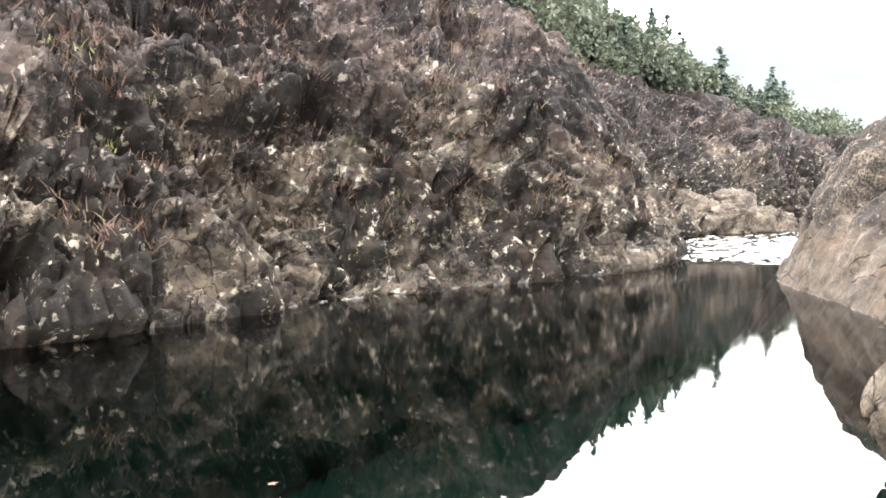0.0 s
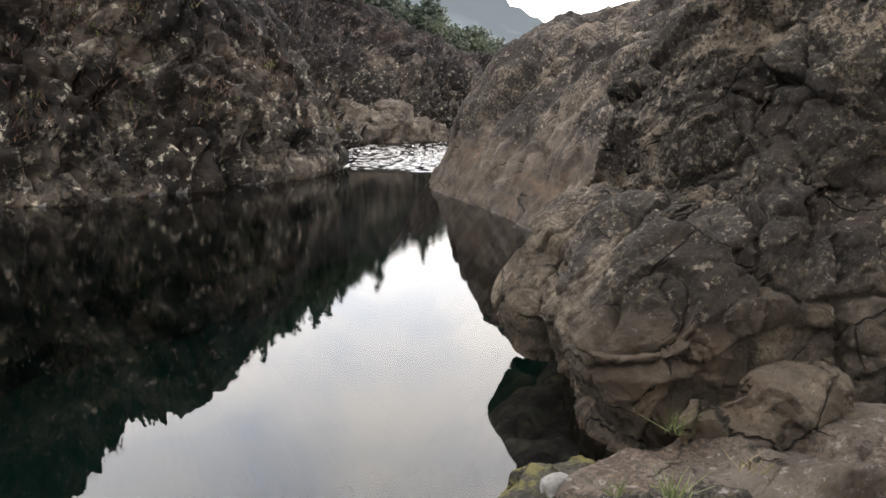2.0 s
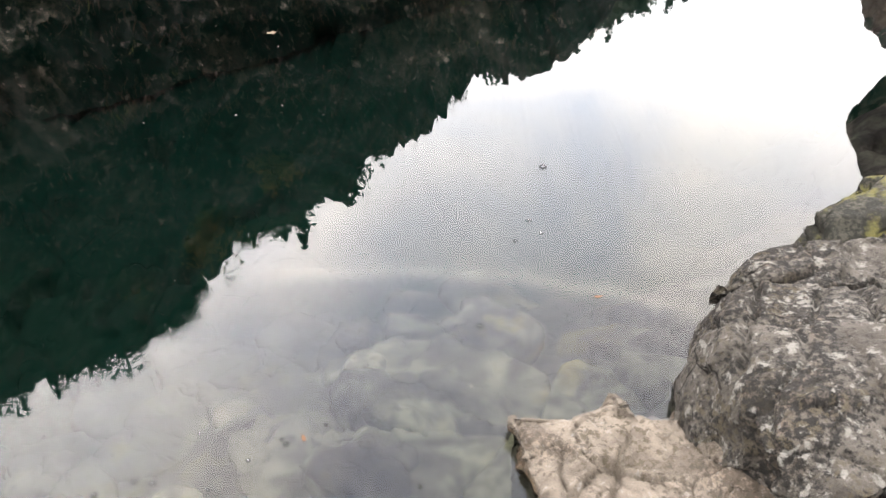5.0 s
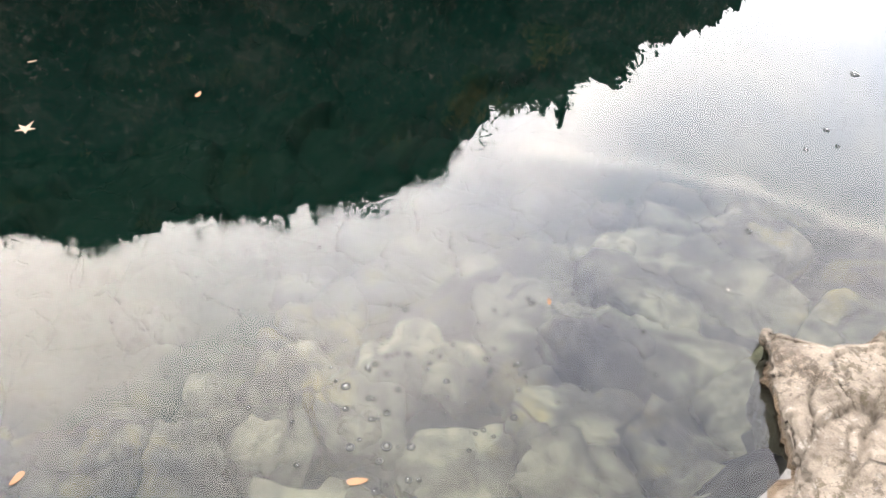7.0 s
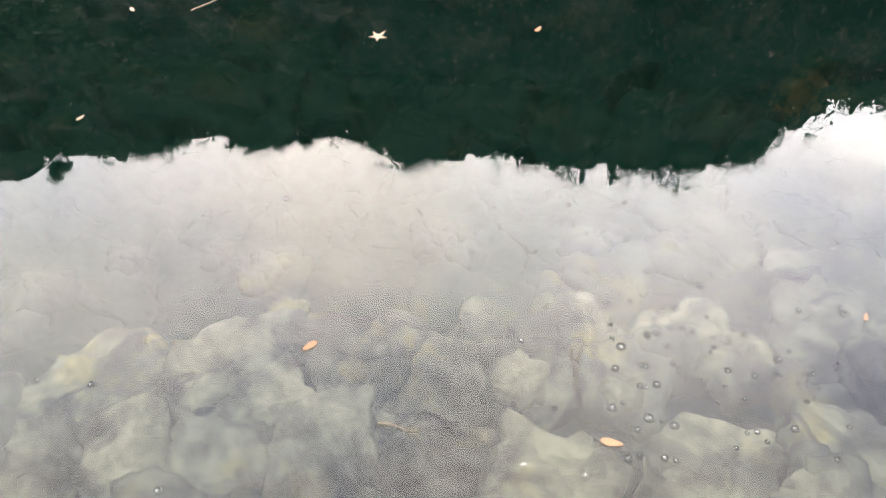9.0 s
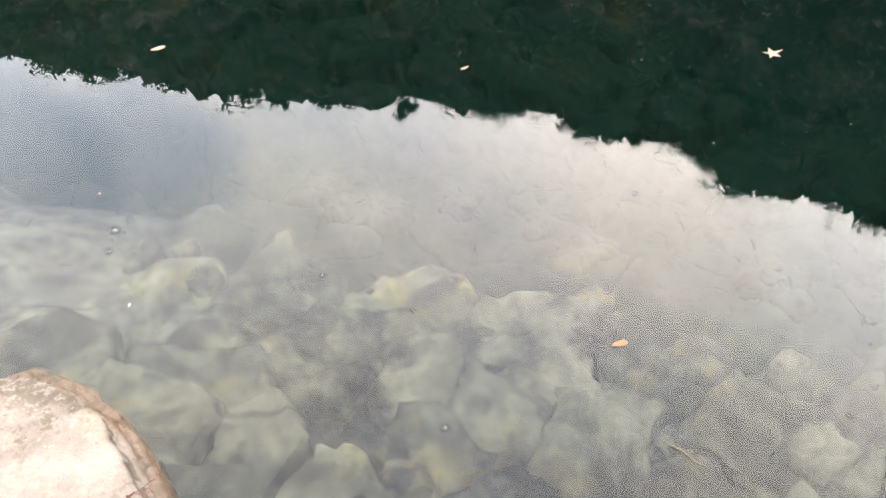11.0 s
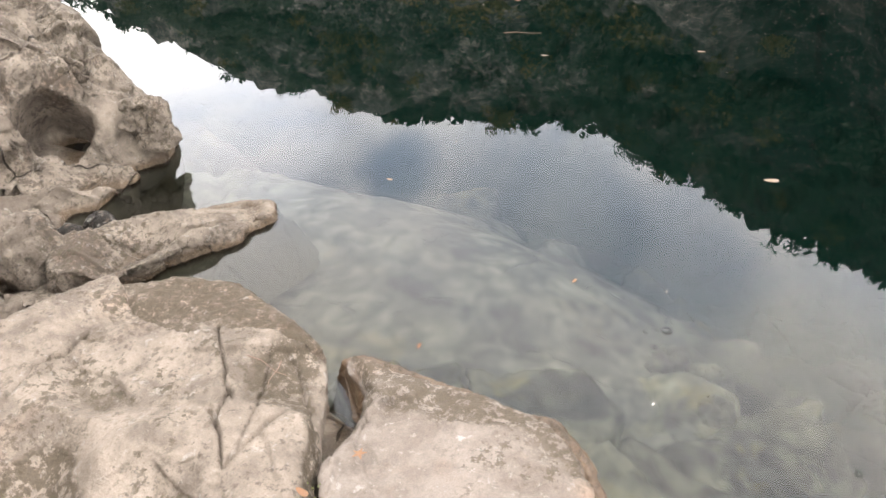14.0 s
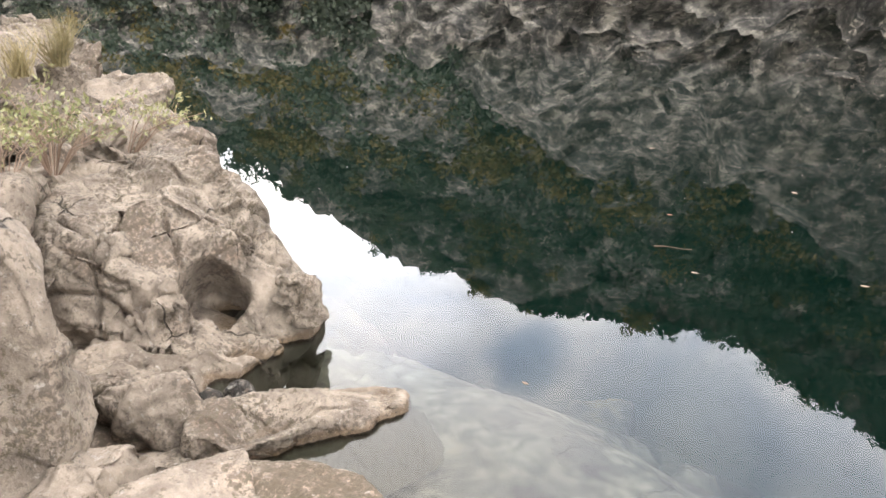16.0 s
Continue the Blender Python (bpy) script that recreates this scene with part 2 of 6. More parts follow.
def rock_material(name, pale, mid, dark, lichen, scale=1.0, lichen_amount=0.5, dark_amount=0.5, moss=0.0, flood=None, wet=True, bump=0.02, rust=0.3, crack=0.0, crack_scale=1.0, crack_more=0.0, zone=None, calm=1.0, patch=0.9, speck=0.0, grey=False, blocks=0.0, soak=0.0, band=None):
    """Weathered river rock in world metres. flood: height of the scoured band below which lichen does not grow."""
    m, t, out = nodes_of(name)
    geo = t.nodes.new("ShaderNodeNewGeometry")
    pos = geo.outputs["Position"]
    big = tex_noise(t, pos, 0.55 * scale, 5, 0.6, 0.6)
    med = tex_noise(t, pos, 2.6 * scale, 6, 0.62, 0.4)
    fine = tex_noise(t, pos, 17 * scale, 6, 0.7)
    grit = tex_noise(t, pos, 85 * scale, 3, 0.7)
    col = mixrgb(t, span(t, med, 0.34, 0.66), mid, pale)
    col = mixrgb(t, calc(t, "MULTIPLY", span(t, big, 0.52, 0.68), rust), col, (0.36, 0.22, 0.13))
    z = t.nodes.new("ShaderNodeSeparateXYZ")
    t.links.new(pos, z.inputs[0])
    high = None
    if flood:
        level = calc(t, "ADD", z.outputs["Z"], calc(t, "MULTIPLY", calc(t, "SUBTRACT", big, 0.5), flood * 1.6))
        high = span(t, level, flood * 0.75, flood * 1.2)
    dk = calc(t, "MULTIPLY", span(t, calc(t, "ADD", calc(t, "MULTIPLY", big, 1 - 0.45 * calm), calc(t, "MULTIPLY", fine, 0.45 * calm)), 0.575 - 0.13 * dark_amount, 0.64 - 0.13 * dark_amount), patch)
    if high:
        dk = calc(t, "MULTIPLY", dk, span(t, high, 0, 1, 0.5, 1.0))
    col = mixrgb(t, dk, col, dark)
    spots = tex_noise(t, pos, 7.5 * scale, 6, 0.66, 0.25)
    lk = calc(t, "MULTIPLY", span(t, spots, 0.66 - 0.14 * lichen_amount, 0.74 - 0.14 * lichen_amount), 0.75 * patch)
    if high:
        lk = calc(t, "MULTIPLY", lk, span(t, high, 0, 1, 0.12, 1.0))
    col = mixrgb(t, lk, col, lichen)
    if zone:
        # floods scour the lower slope pale; above it dark lichen takes over
        lev = calc(t, "ADD", z.outputs["Z"], calc(t, "MULTIPLY", calc(t, "SUBTRACT", tex_noise(t, pos, 0.16, 4, 0.6), 0.5), 12.0))
        col = mixrgb(t, span(t, lev, zone * 0.6, zone * 1.5), mixrgb(t, 1.0, col, (1.38, 1.35, 1.25), "MULTIPLY"), mixrgb(t, 1.0, col, (0.74, 0.66, 0.67), "MULTIPLY"))
    if grey:
        # the cliffs downstream are a paler grey stone
        col = mixrgb(t, calc(t, "MULTIPLY", span(t, z.outputs["Y"], 2.0, -12.0), 0.55), col, mixrgb(t, span(t, med, 0.4, 0.62), (0.1, 0.1, 0.094), (0.38, 0.375, 0.345)))
    if speck:
        # crusts of dark olive lichen, gathered in drifts
        drift = span(t, tex_noise(t, pos, 2.1, 4, 0.6, 0.8), 0.46, 0.6)
        dots = span(t, tex_noise(t, pos, 30, 4, 0.7), 0.52, 0.58)
        dust = span(t, tex_noise(t, pos, 60, 3, 0.7), 0.64, 0.7)
        col = mixrgb(t, calc(t, "MULTIPLY", calc(t, "MAXIMUM", calc(t, "MULTIPLY", dust, 0.5), calc(t, "MULTIPLY", dots, calc(t, "ADD", drift, 0.12))), speck), col, (0.07, 0.058, 0.038))
        col = mixrgb(t, calc(t, "MULTIPLY", span(t, tex_noise(t, pos, 26, 4, 0.7), 0.6, 0.7), 0.5 * speck), col, (0.33, 0.315, 0.29))
    if band:
        # a belt of dark crusts along the old water line
        lev = calc(t, "ADD", z.outputs["Z"], calc(t, "MULTIPLY", calc(t, "SUBTRACT", tex_noise(t, pos, 6, 4, 0.6), 0.5), 0.07))
        belt = calc(t, "MULTIPLY", span(t, lev, band[0], band[0] + 0.02), span(t, lev, band[1], band[1] + 0.03, 1.0, 0.0))
        crust = span(t, tex_noise(t, pos, 24, 5, 0.75), 0.4, 0.5)
        col = mixrgb(t, calc(t, "MULTIPLY", calc(t, "MULTIPLY", belt, crust), 0.85), col, (0.06, 0.047, 0.03))
    step = None
    if blocks:
        # close-jointed small blocks, each weathered its own way
        bw = t.nodes.new("ShaderNodeVectorMath")
        bw.operation = "MULTIPLY_ADD"
        bn = t.nodes.new("ShaderNodeTexNoise")
        bn.inputs["Scale"].default_value, bn.inputs["Detail"].default_value = 1.1, 4
        t.links.new(pos, bn.inputs["Vector"])
        t.links.new(bn.outputs["Color"], bw.inputs[0])
        bw.inputs[1].default_value = (0.5, 0.5, 0.5)
        t.links.new(pos, bw.inputs[2])
        st = t.nodes.new("ShaderNodeMapping")
        st.inputs["Rotation"].default_value = (0.5, 0.35, 0.3)
        st.inputs["Scale"].default_value = (1.0, 0.6, 1.5)
        t.links.new(bw.outputs[0], st.inputs[0])
        for size in (1.3, 3.4):
            vb = t.nodes.new("ShaderNodeTexVoronoi")
            vb.inputs["Scale"].default_value = size
            t.links.new(st.outputs[0], vb.inputs["Vector"])
            sp = t.nodes.new("ShaderNodeSeparateXYZ")
            t.links.new(vb.outputs["Color"], sp.inputs[0])
            col = mixrgb(t, blocks, col, mixrgb(t, sp.outputs["X"], (0.45, 0.44, 0.45), (1.5, 1.47, 1.4)), "MULTIPLY")
            one = calc(t, "MULTIPLY", sp.outputs["Y"], 1.6 / size)
            step = one if step is None else calc(t, "ADD", step, one)
    if moss:
        up = t.nodes.new("ShaderNodeSeparateXYZ")
        t.links.new(geo.outputs["Normal"], up.inputs[0])
        mk = calc(t, "MULTIPLY", span(t, calc(t, "ADD", tex_noise(t, pos, 1.1 * scale, 6, 0.65), calc(t, "MULTIPLY", up.outputs["Z"], 0.12)), 0.63 - 0.1 * moss, 0.72 - 0.1 * moss), 0.9)
        col = mixrgb(t, mk, col, mixrgb(t, fine, (0.055, 0.06, 0.018), (0.15, 0.13, 0.04)))
    col = mixrgb(t, 0.75 * calm, col, mixrgb(t, grit, (0.45, 0.45, 0.45), (1.5, 1.5, 1.5)), "MULTIPLY")
    col = mixrgb(t, 0.8 * calm, col, mixrgb(t, fine, (0.62, 0.61, 0.6), (1.38, 1.37, 1.36)), "MULTIPLY")
    rough = span(t, fine, 0.3, 0.7, 0.72, 0.95)
    groove = None
    if crack:
        # open joints: warped cell edges, broken up, filled with dark soil
        wv = t.nodes.new("ShaderNodeVectorMath")
        wv.operation = "MULTIPLY_ADD"
        nz = t.nodes.new("ShaderNodeTexNoise")
        nz.inputs["Scale"].default_value, nz.inputs["Detail"].default_value = 2.6 * crack_scale, 5
        t.links.new(pos, nz.inputs["Vector"])
        t.links.new(nz.outputs["Color"], wv.inputs[0])
        wv.inputs[1].default_value = (0.24 / crack_scale,) * 3
        t.links.new(pos, wv.inputs[2])
        vo = t.nodes.new("ShaderNodeTexVoronoi")
        vo.feature = "DISTANCE_TO_EDGE"
        vo.inputs["Scale"].default_value = 1.15 * crack_scale
        t.links.new(wv.outputs[0], vo.inputs["Vector"])
        broken = span(t, tex_noise(t, pos, 1.4 * crack_scale, 3, 0.6), 0.5 - crack_more, 0.58 - crack_more)
        groove = calc(t, "MULTIPLY", calc(t, "SUBTRACT", 1.0, span(t, vo.outputs["Distance"], 0.0015, 0.01)), broken)
        col = mixrgb(t, calc(t, "MULTIPLY", groove, crack), col, (0.018, 0.015, 0.011))
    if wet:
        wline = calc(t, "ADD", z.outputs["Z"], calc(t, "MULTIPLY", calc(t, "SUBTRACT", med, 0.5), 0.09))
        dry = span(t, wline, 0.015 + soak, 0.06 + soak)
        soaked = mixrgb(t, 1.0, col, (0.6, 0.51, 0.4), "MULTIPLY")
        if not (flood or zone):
            # lightened below the water line, painted in to offset the water's dark tint
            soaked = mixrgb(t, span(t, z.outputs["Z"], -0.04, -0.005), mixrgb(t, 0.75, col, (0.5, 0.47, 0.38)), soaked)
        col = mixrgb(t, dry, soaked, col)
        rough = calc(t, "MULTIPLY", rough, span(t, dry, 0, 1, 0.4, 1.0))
    b = t.nodes.new("ShaderNodeBsdfPrincipled")
    t.links.new(col, b.inputs["Base Color"])
    t.links.new(rough, b.inputs["Roughness"])
    b.inputs["Specular IOR Level"].default_value = 0.3
    bp = t.nodes.new("ShaderNodeBump")
    bp.inputs["Strength"].default_value, bp.inputs["Distance"].default_value = 0.9, bump
    hh = calc(t, "ADD", calc(t, "MULTIPLY", fine, 0.7), calc(t, "ADD", calc(t, "MULTIPLY", grit, 0.18), calc(t, "MULTIPLY", med, 1.6)))
    if step:
        hh = calc(t, "ADD", hh, calc(t, "MULTIPLY", step, 2.2 * blocks))
    if groove:
        hh = calc(t, "SUBTRACT", hh, calc(t, "MULTIPLY", groove, 2.2))
    t.links.new(hh, bp.inputs["Height"])
    t.links.new(bp.outputs[0], b.inputs["Normal"])
    t.links.new(b.outputs[0], out.inputs[0])
    return m


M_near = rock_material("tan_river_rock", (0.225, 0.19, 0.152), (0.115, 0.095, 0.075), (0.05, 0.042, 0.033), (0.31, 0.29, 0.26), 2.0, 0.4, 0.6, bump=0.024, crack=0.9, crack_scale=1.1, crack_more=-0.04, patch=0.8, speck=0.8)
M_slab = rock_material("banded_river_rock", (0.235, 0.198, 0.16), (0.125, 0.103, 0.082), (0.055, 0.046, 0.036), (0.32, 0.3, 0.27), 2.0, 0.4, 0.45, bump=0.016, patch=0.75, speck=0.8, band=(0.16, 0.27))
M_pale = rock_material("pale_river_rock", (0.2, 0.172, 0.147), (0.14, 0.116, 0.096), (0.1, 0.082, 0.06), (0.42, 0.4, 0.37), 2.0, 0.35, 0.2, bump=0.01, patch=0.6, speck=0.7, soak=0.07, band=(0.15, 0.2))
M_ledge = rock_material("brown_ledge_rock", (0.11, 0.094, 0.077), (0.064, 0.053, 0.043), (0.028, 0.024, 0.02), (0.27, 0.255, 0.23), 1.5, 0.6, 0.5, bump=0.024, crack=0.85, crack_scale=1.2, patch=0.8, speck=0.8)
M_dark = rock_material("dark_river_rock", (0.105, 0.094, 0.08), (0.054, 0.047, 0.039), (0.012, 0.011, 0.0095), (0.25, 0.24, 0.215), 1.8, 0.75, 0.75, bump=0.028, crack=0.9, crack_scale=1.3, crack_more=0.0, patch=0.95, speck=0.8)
M_mass = rock_material("brown_gorge_rock", (0.21, 0.176, 0.132), (0.094, 0.077, 0.058), (0.0085, 0.0078, 0.0078), (0.27, 0.24, 0.195), 1.5, 0.66, 1.1, flood=1.5, bump=0.06, crack=0.95, crack_scale=0.6, crack_more=0.04, blocks=0.36, speck=0.8)
M_head = rock_material("scoured_headland_rock", (0.165, 0.138, 0.106), (0.08, 0.066, 0.052), (0.011, 0.0095, 0.009), (0.29, 0.25, 0.2), 1.1, 0.6, 1.05, flood=1.9, bump=0.035, crack=0.95, crack_scale=0.4, crack_more=0.05, blocks=0.4)
M_toe = rock_material("pale_shore_rock", (0.2, 0.175, 0.145), (0.12, 0.1, 0.08), (0.05, 0.042, 0.035), (0.3, 0.28, 0.24), 0.6, 0.3, 0.75, bump=0.09, crack=0.8, crack_scale=0.4, crack_more=0.06, blocks=0.5)
M_far = rock_material("lichened_cliff_rock", (0.108, 0.097, 0.087), (0.041, 0.0355, 0.0335), (0.007, 0.0066, 0.0068), (0.36, 0.35, 0.325), 0.4, 0.66, 1.0, bump=0.09, crack=0.9, crack_scale=0.5, crack_more=0.08, zone=5.0, calm=0.7, grey=True, blocks=0.8)
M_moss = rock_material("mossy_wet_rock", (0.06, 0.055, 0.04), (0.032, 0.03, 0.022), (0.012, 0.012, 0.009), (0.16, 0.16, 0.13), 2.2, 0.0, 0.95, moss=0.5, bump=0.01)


def bed_material(name, low, high, ochre, mud, vary):
    """Silted bedrock under clear green water; light lost with depth is painted as dark green."""
    m, t, out = nodes_of(name)
    geo = t.nodes.new("ShaderNodeNewGeometry")
    pos = geo.outputs["Position"]
    z = t.nodes.new("ShaderNodeSeparateXYZ")
    t.links.new(pos, z.inputs[0])
    med = tex_noise(t, pos, 2.2, 5, 0.6, 0.5)
    fine = tex_noise(t, pos, 14, 5, 0.65)
    col = mixrgb(t, span(t, med, 0.35, 0.65), low, high)
    col = mixrgb(t, calc(t, "MULTIPLY", span(t, tex_noise(t, pos, 1.5, 4, 0.6), 0.55, 0.68), 0.75), col, ochre)
    col = mixrgb(t, calc(t, "MULTIPLY", span(t, tex_noise(t, pos, 0.75, 4, 0.6, 0.5), 0.53, 0.63), 0.7), col, mud)
    col = mixrgb(t, 0.8, col, mixrgb(t, fine, (0.5, 0.5, 0.5), (1.5, 1.5, 1.5)), "MULTIPLY")
    col = mixrgb(t, 0.7, col, mixrgb(t, span(t, tex_noise(t, pos, 5.5, 5, 0.7, 0.6), 0.35, 0.65), (0.58, 0.57, 0.6), (1.35, 1.35, 1.3)), "MULTIPLY")
    info = t.nodes.new("ShaderNodeObjectInfo")
    col = mixrgb(t, vary, col, mixrgb(t, info.outputs["Random"], (0.42, 0.43, 0.48), (1.6, 1.58, 1.4)), "MULTIPLY")
    # hairline joints, broken and wandering
    wv = t.nodes.new("ShaderNodeVectorMath")
    wv.operation = "MULTIPLY_ADD"
    nz = t.nodes.new("ShaderNodeTexNoise")
    nz.inputs["Scale"].default_value, nz.inputs["Detail"].default_value = 3.0, 4
    t.links.new(pos, nz.inputs["Vector"])
    t.links.new(nz.outputs["Color"], wv.inputs[0])
    wv.inputs[1].default_value = (0.25, 0.25, 0.25)
    t.links.new(pos, wv.inputs[2])
    vo = t.nodes.new("ShaderNodeTexVoronoi")
    vo.feature = "DISTANCE_TO_EDGE"
    vo.inputs["Scale"].default_value = 1.7
    t.links.new(wv.outputs[0], vo.inputs["Vector"])
    seam = calc(t, "MULTIPLY", calc(t, "SUBTRACT", 1.0, span(t, vo.outputs["Distance"], 0.006, 0.035)), span(t, tex_noise(t, pos, 1.7, 3, 0.6), 0.52, 0.58))
    col = mixrgb(t, calc(t, "MULTIPLY", seam, 0.55), col, mud)
    # painted green-black with depth, in place of light the water absorbs
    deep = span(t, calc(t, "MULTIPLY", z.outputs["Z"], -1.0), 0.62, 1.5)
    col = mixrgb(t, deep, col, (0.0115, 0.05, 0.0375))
    b = t.nodes.new("ShaderNodeBsdfDiffuse")
    t.links.new(col, b.inputs["Color"])
    bp = t.nodes.new("ShaderNodeBump")
    bp.inputs["Strength"].default_value, bp.inputs["Distance"].default_value = 0.8, 0.03
    t.links.new(calc(t, "SUBTRACT", calc(t, "ADD", med, calc(t, "MULTIPLY", fine, 0.25)), calc(t, "MULTIPLY", seam, 0.4)), bp.inputs["Height"])
    t.links.new(bp.outputs[0], b.inputs["Normal"])
    t.links.new(b.outputs[0], out.inputs[0])
    return m


def water_material():
    m, t, out = nodes_of("clear_green_water")
    geo = t.nodes.new("ShaderNodeNewGeometry")
    pos = geo.outputs["Position"]
    sep = t.nodes.new("ShaderNodeSeparateXYZ")
    t.links.new(pos, sep.inputs[0])
    calm = tex_noise(t, pos, 1.6, 1, 0.4)
    # faint swell, stronger away from the sheltered shelf
    out_there = span(t, sep.outputs["Y"], 6.0, 22.0, 0.05, 1.0)
    st = t.nodes.new("ShaderNodeMapping")
    t.links.new(pos, st.inputs[0])
    st.inputs["Rotation"].default_value = (0, 0, 0.35)
    st.inputs["Scale"].default_value = (0.8, 3.2, 1.0)
    rip = tex_noise(t, st.outputs[0], 4.5, 2, 0.5)
    h = calc(t, "ADD", calc(t, "MULTIPLY", calm, 0.00012), calc(t, "MULTIPLY", calc(t, "MULTIPLY", rip, out_there), 0.0009))
    bp = t.nodes.new("ShaderNodeBump")
    bp.inputs["Strength"].default_value, bp.inputs["Distance"].default_value = 1.0, 1.0
    t.links.new(h, bp.inputs["Height"])
    fr = t.nodes.new("ShaderNodeFresnel")
    fr.inputs["IOR"].default_value = 1.37
    t.links.new(bp.outputs[0], fr.inputs["Normal"])
    gl = t.nodes.new("ShaderNodeBsdfGlossy")
    gl.inputs["Roughness"].default_value = 0.0
    t.links.new(bp.outputs[0], gl.inputs["Normal"])
    tr = t.nodes.new("ShaderNodeBsdfTransparent")
    tr.inputs["Color"].default_value = (0.36, 0.371, 0.357, 1)
    mx = t.nodes.new("ShaderNodeMixShader")
    t.links.new(fr.outputs[0], mx.inputs[0])
    t.links.new(tr.outputs[0], mx.inputs[1])
    t.links.new(gl.outputs[0], mx.inputs[2])
    t.links.new(mx.outputs[0], out.inputs[0])
    return m


def leaf_material(name, a, b, rough=0.6, trans=0.25, scale=3.0):
    m, t, out = nodes_of(name)
    geo = t.nodes.new("ShaderNodeNewGeometry")
    info = t.nodes.new("ShaderNodeObjectInfo")
    n = tex_noise(t, geo.outputs["Position"], scale, 3, 0.6)
    f = calc(t, "ADD", calc(t, "MULTIPLY", n, 0.6), calc(t, "ADD", calc(t, "MULTIPLY", geo.outputs["Random Per Island"], 0.35), calc(t, "MULTIPLY", info.outputs["Random"], 0.3)))
    col = mixrgb(t, span(t, f, 0.3, 0.95), a, b)
    d = t.nodes.new("ShaderNodeBsdfPrincipled")
    d.inputs["Roughness"].default_value = rough
    t.links.new(col, d.inputs["Base Color"])
    if trans:
        s = t.nodes.new("ShaderNodeBsdfTranslucent")
        t.links.new(col, s.inputs["Color"])
        mx = t.nodes.new("ShaderNodeMixShader")
        mx.inputs[0].default_value = trans
        t.links.new(d.outputs[0], mx.inputs[1])
        t.links.new(s.outputs[0], mx.inputs[2])
        t.links.new(mx.outputs[0], out.inputs[0])
    else:
        t.links.new(d.outputs[0], out.inputs[0])
    return m


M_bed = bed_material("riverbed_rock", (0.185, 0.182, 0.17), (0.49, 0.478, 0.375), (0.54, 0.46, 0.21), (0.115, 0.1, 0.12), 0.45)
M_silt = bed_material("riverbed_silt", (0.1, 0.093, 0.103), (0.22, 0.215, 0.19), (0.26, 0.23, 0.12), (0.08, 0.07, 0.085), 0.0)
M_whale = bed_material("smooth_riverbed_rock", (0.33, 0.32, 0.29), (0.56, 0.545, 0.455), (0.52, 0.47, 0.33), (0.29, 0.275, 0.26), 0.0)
M_water = water_material()
# conifer and broadleaf greens lightened and greyed: distance haze put into the colour
M_conifer = leaf_material("conifer_needles", (0.035, 0.054, 0.042), (0.068, 0.092, 0.068), scale=0.6)
M_broad = leaf_material("broadleaf_foliage", (0.045, 0.06, 0.042), (0.095, 0.112, 0.07), scale=0.5)
M_autumn = leaf_material("autumn_foliage", (0.09, 0.085, 0.03), (0.24, 0.165, 0.05), scale=0.5)
M_bark = leaf_material("grey_bark", (0.06, 0.05, 0.04), (0.13, 0.11, 0.09), 0.9, 0.0, 6.0)
M_shrub = leaf_material("pale_shrub_leaf", (0.13, 0.14, 0.055), (0.26, 0.25, 0.12), scale=20)
M_twig = leaf_material("brown_twig", (0.13, 0.085, 0.06), (0.26, 0.19, 0.14), 0.8, 0.0, 30)
M_redtwig = leaf_material("red_brown_stem", (0.06, 0.025, 0.02), (0.13, 0.055, 0.04), 0.8, 0.0, 30)
M_drygrass = leaf_material("dry_grass", (0.12, 0.1, 0.045), (0.24, 0.195, 0.095), scale=20)
M_tuft = leaf_material("yellow_green_tuft", (0.1, 0.11, 0.03), (0.2, 0.2, 0.07), scale=3)
M_greengrass = leaf_material("green_grass", (0.07, 0.1, 0.03), (0.2, 0.22, 0.08), scale=20)
M_brush = leaf_material("dry_brush", (0.05, 0.03, 0.022), (0.15, 0.095, 0.065), scale=2.0)
M_fallen = leaf_material("fallen_leaf", (0.15, 0.065, 0.022), (0.23, 0.115, 0.045), 0.5, 0.1, 40)
M_palefallen = leaf_material("bleached_leaf", (0.15, 0.112, 0.07), (0.25, 0.195, 0.135), 0.5, 0.1, 40)
M_scrap = leaf_material("pale_scrap", (0.28, 0.26, 0.22), (0.45, 0.42, 0.37), 0.5, 0.1, 40)


def film_material():
    m, t, out = nodes_of("bubble_film")
    lw = t.nodes.new("ShaderNodeFresnel")
    lw.inputs["IOR"].default_value = 1.5
    gl = t.nodes.new("ShaderNodeBsdfGlossy")
    gl.inputs["Roughness"].default_value = 0.02
    tr = t.nodes.new("ShaderNodeBsdfTransparent")
    tr.inputs["Color"].default_value = (0.93, 0.94, 0.94, 1)
    mx = t.nodes.new("ShaderNodeMixShader")
    t.links.new(lw.outputs[0], mx.inputs[0])
    t.links.new(tr.outputs[0], mx.inputs[1])
    t.links.new(gl.outputs[0], mx.inputs[2])
    t.links.new(mx.outputs[0], out.inputs[0])
    return m


M_film = film_material()


def collar_material():
    """Bubble collar: near-black colour painted in for the dark slopes it would mirror."""
    m, t, out = nodes_of("bubble_collar")
    b = t.nodes.new("ShaderNodeBsdfPrincipled")
    b.inputs["Base Color"].default_value = (0.025, 0.028, 0.027, 1)
    b.inputs["Roughness"].default_value = 0.05
    t.links.new(b.outputs[0], out.inputs[0])
    return m


M_collar = collar_material()
M_white = rock_material("whitish_stone", (0.24, 0.235, 0.22), (0.15, 0.145, 0.135), (0.07, 0.066, 0.06), (0.4, 0.39, 0.36), 3.0, 0.3, 0.1, bump=0.006)

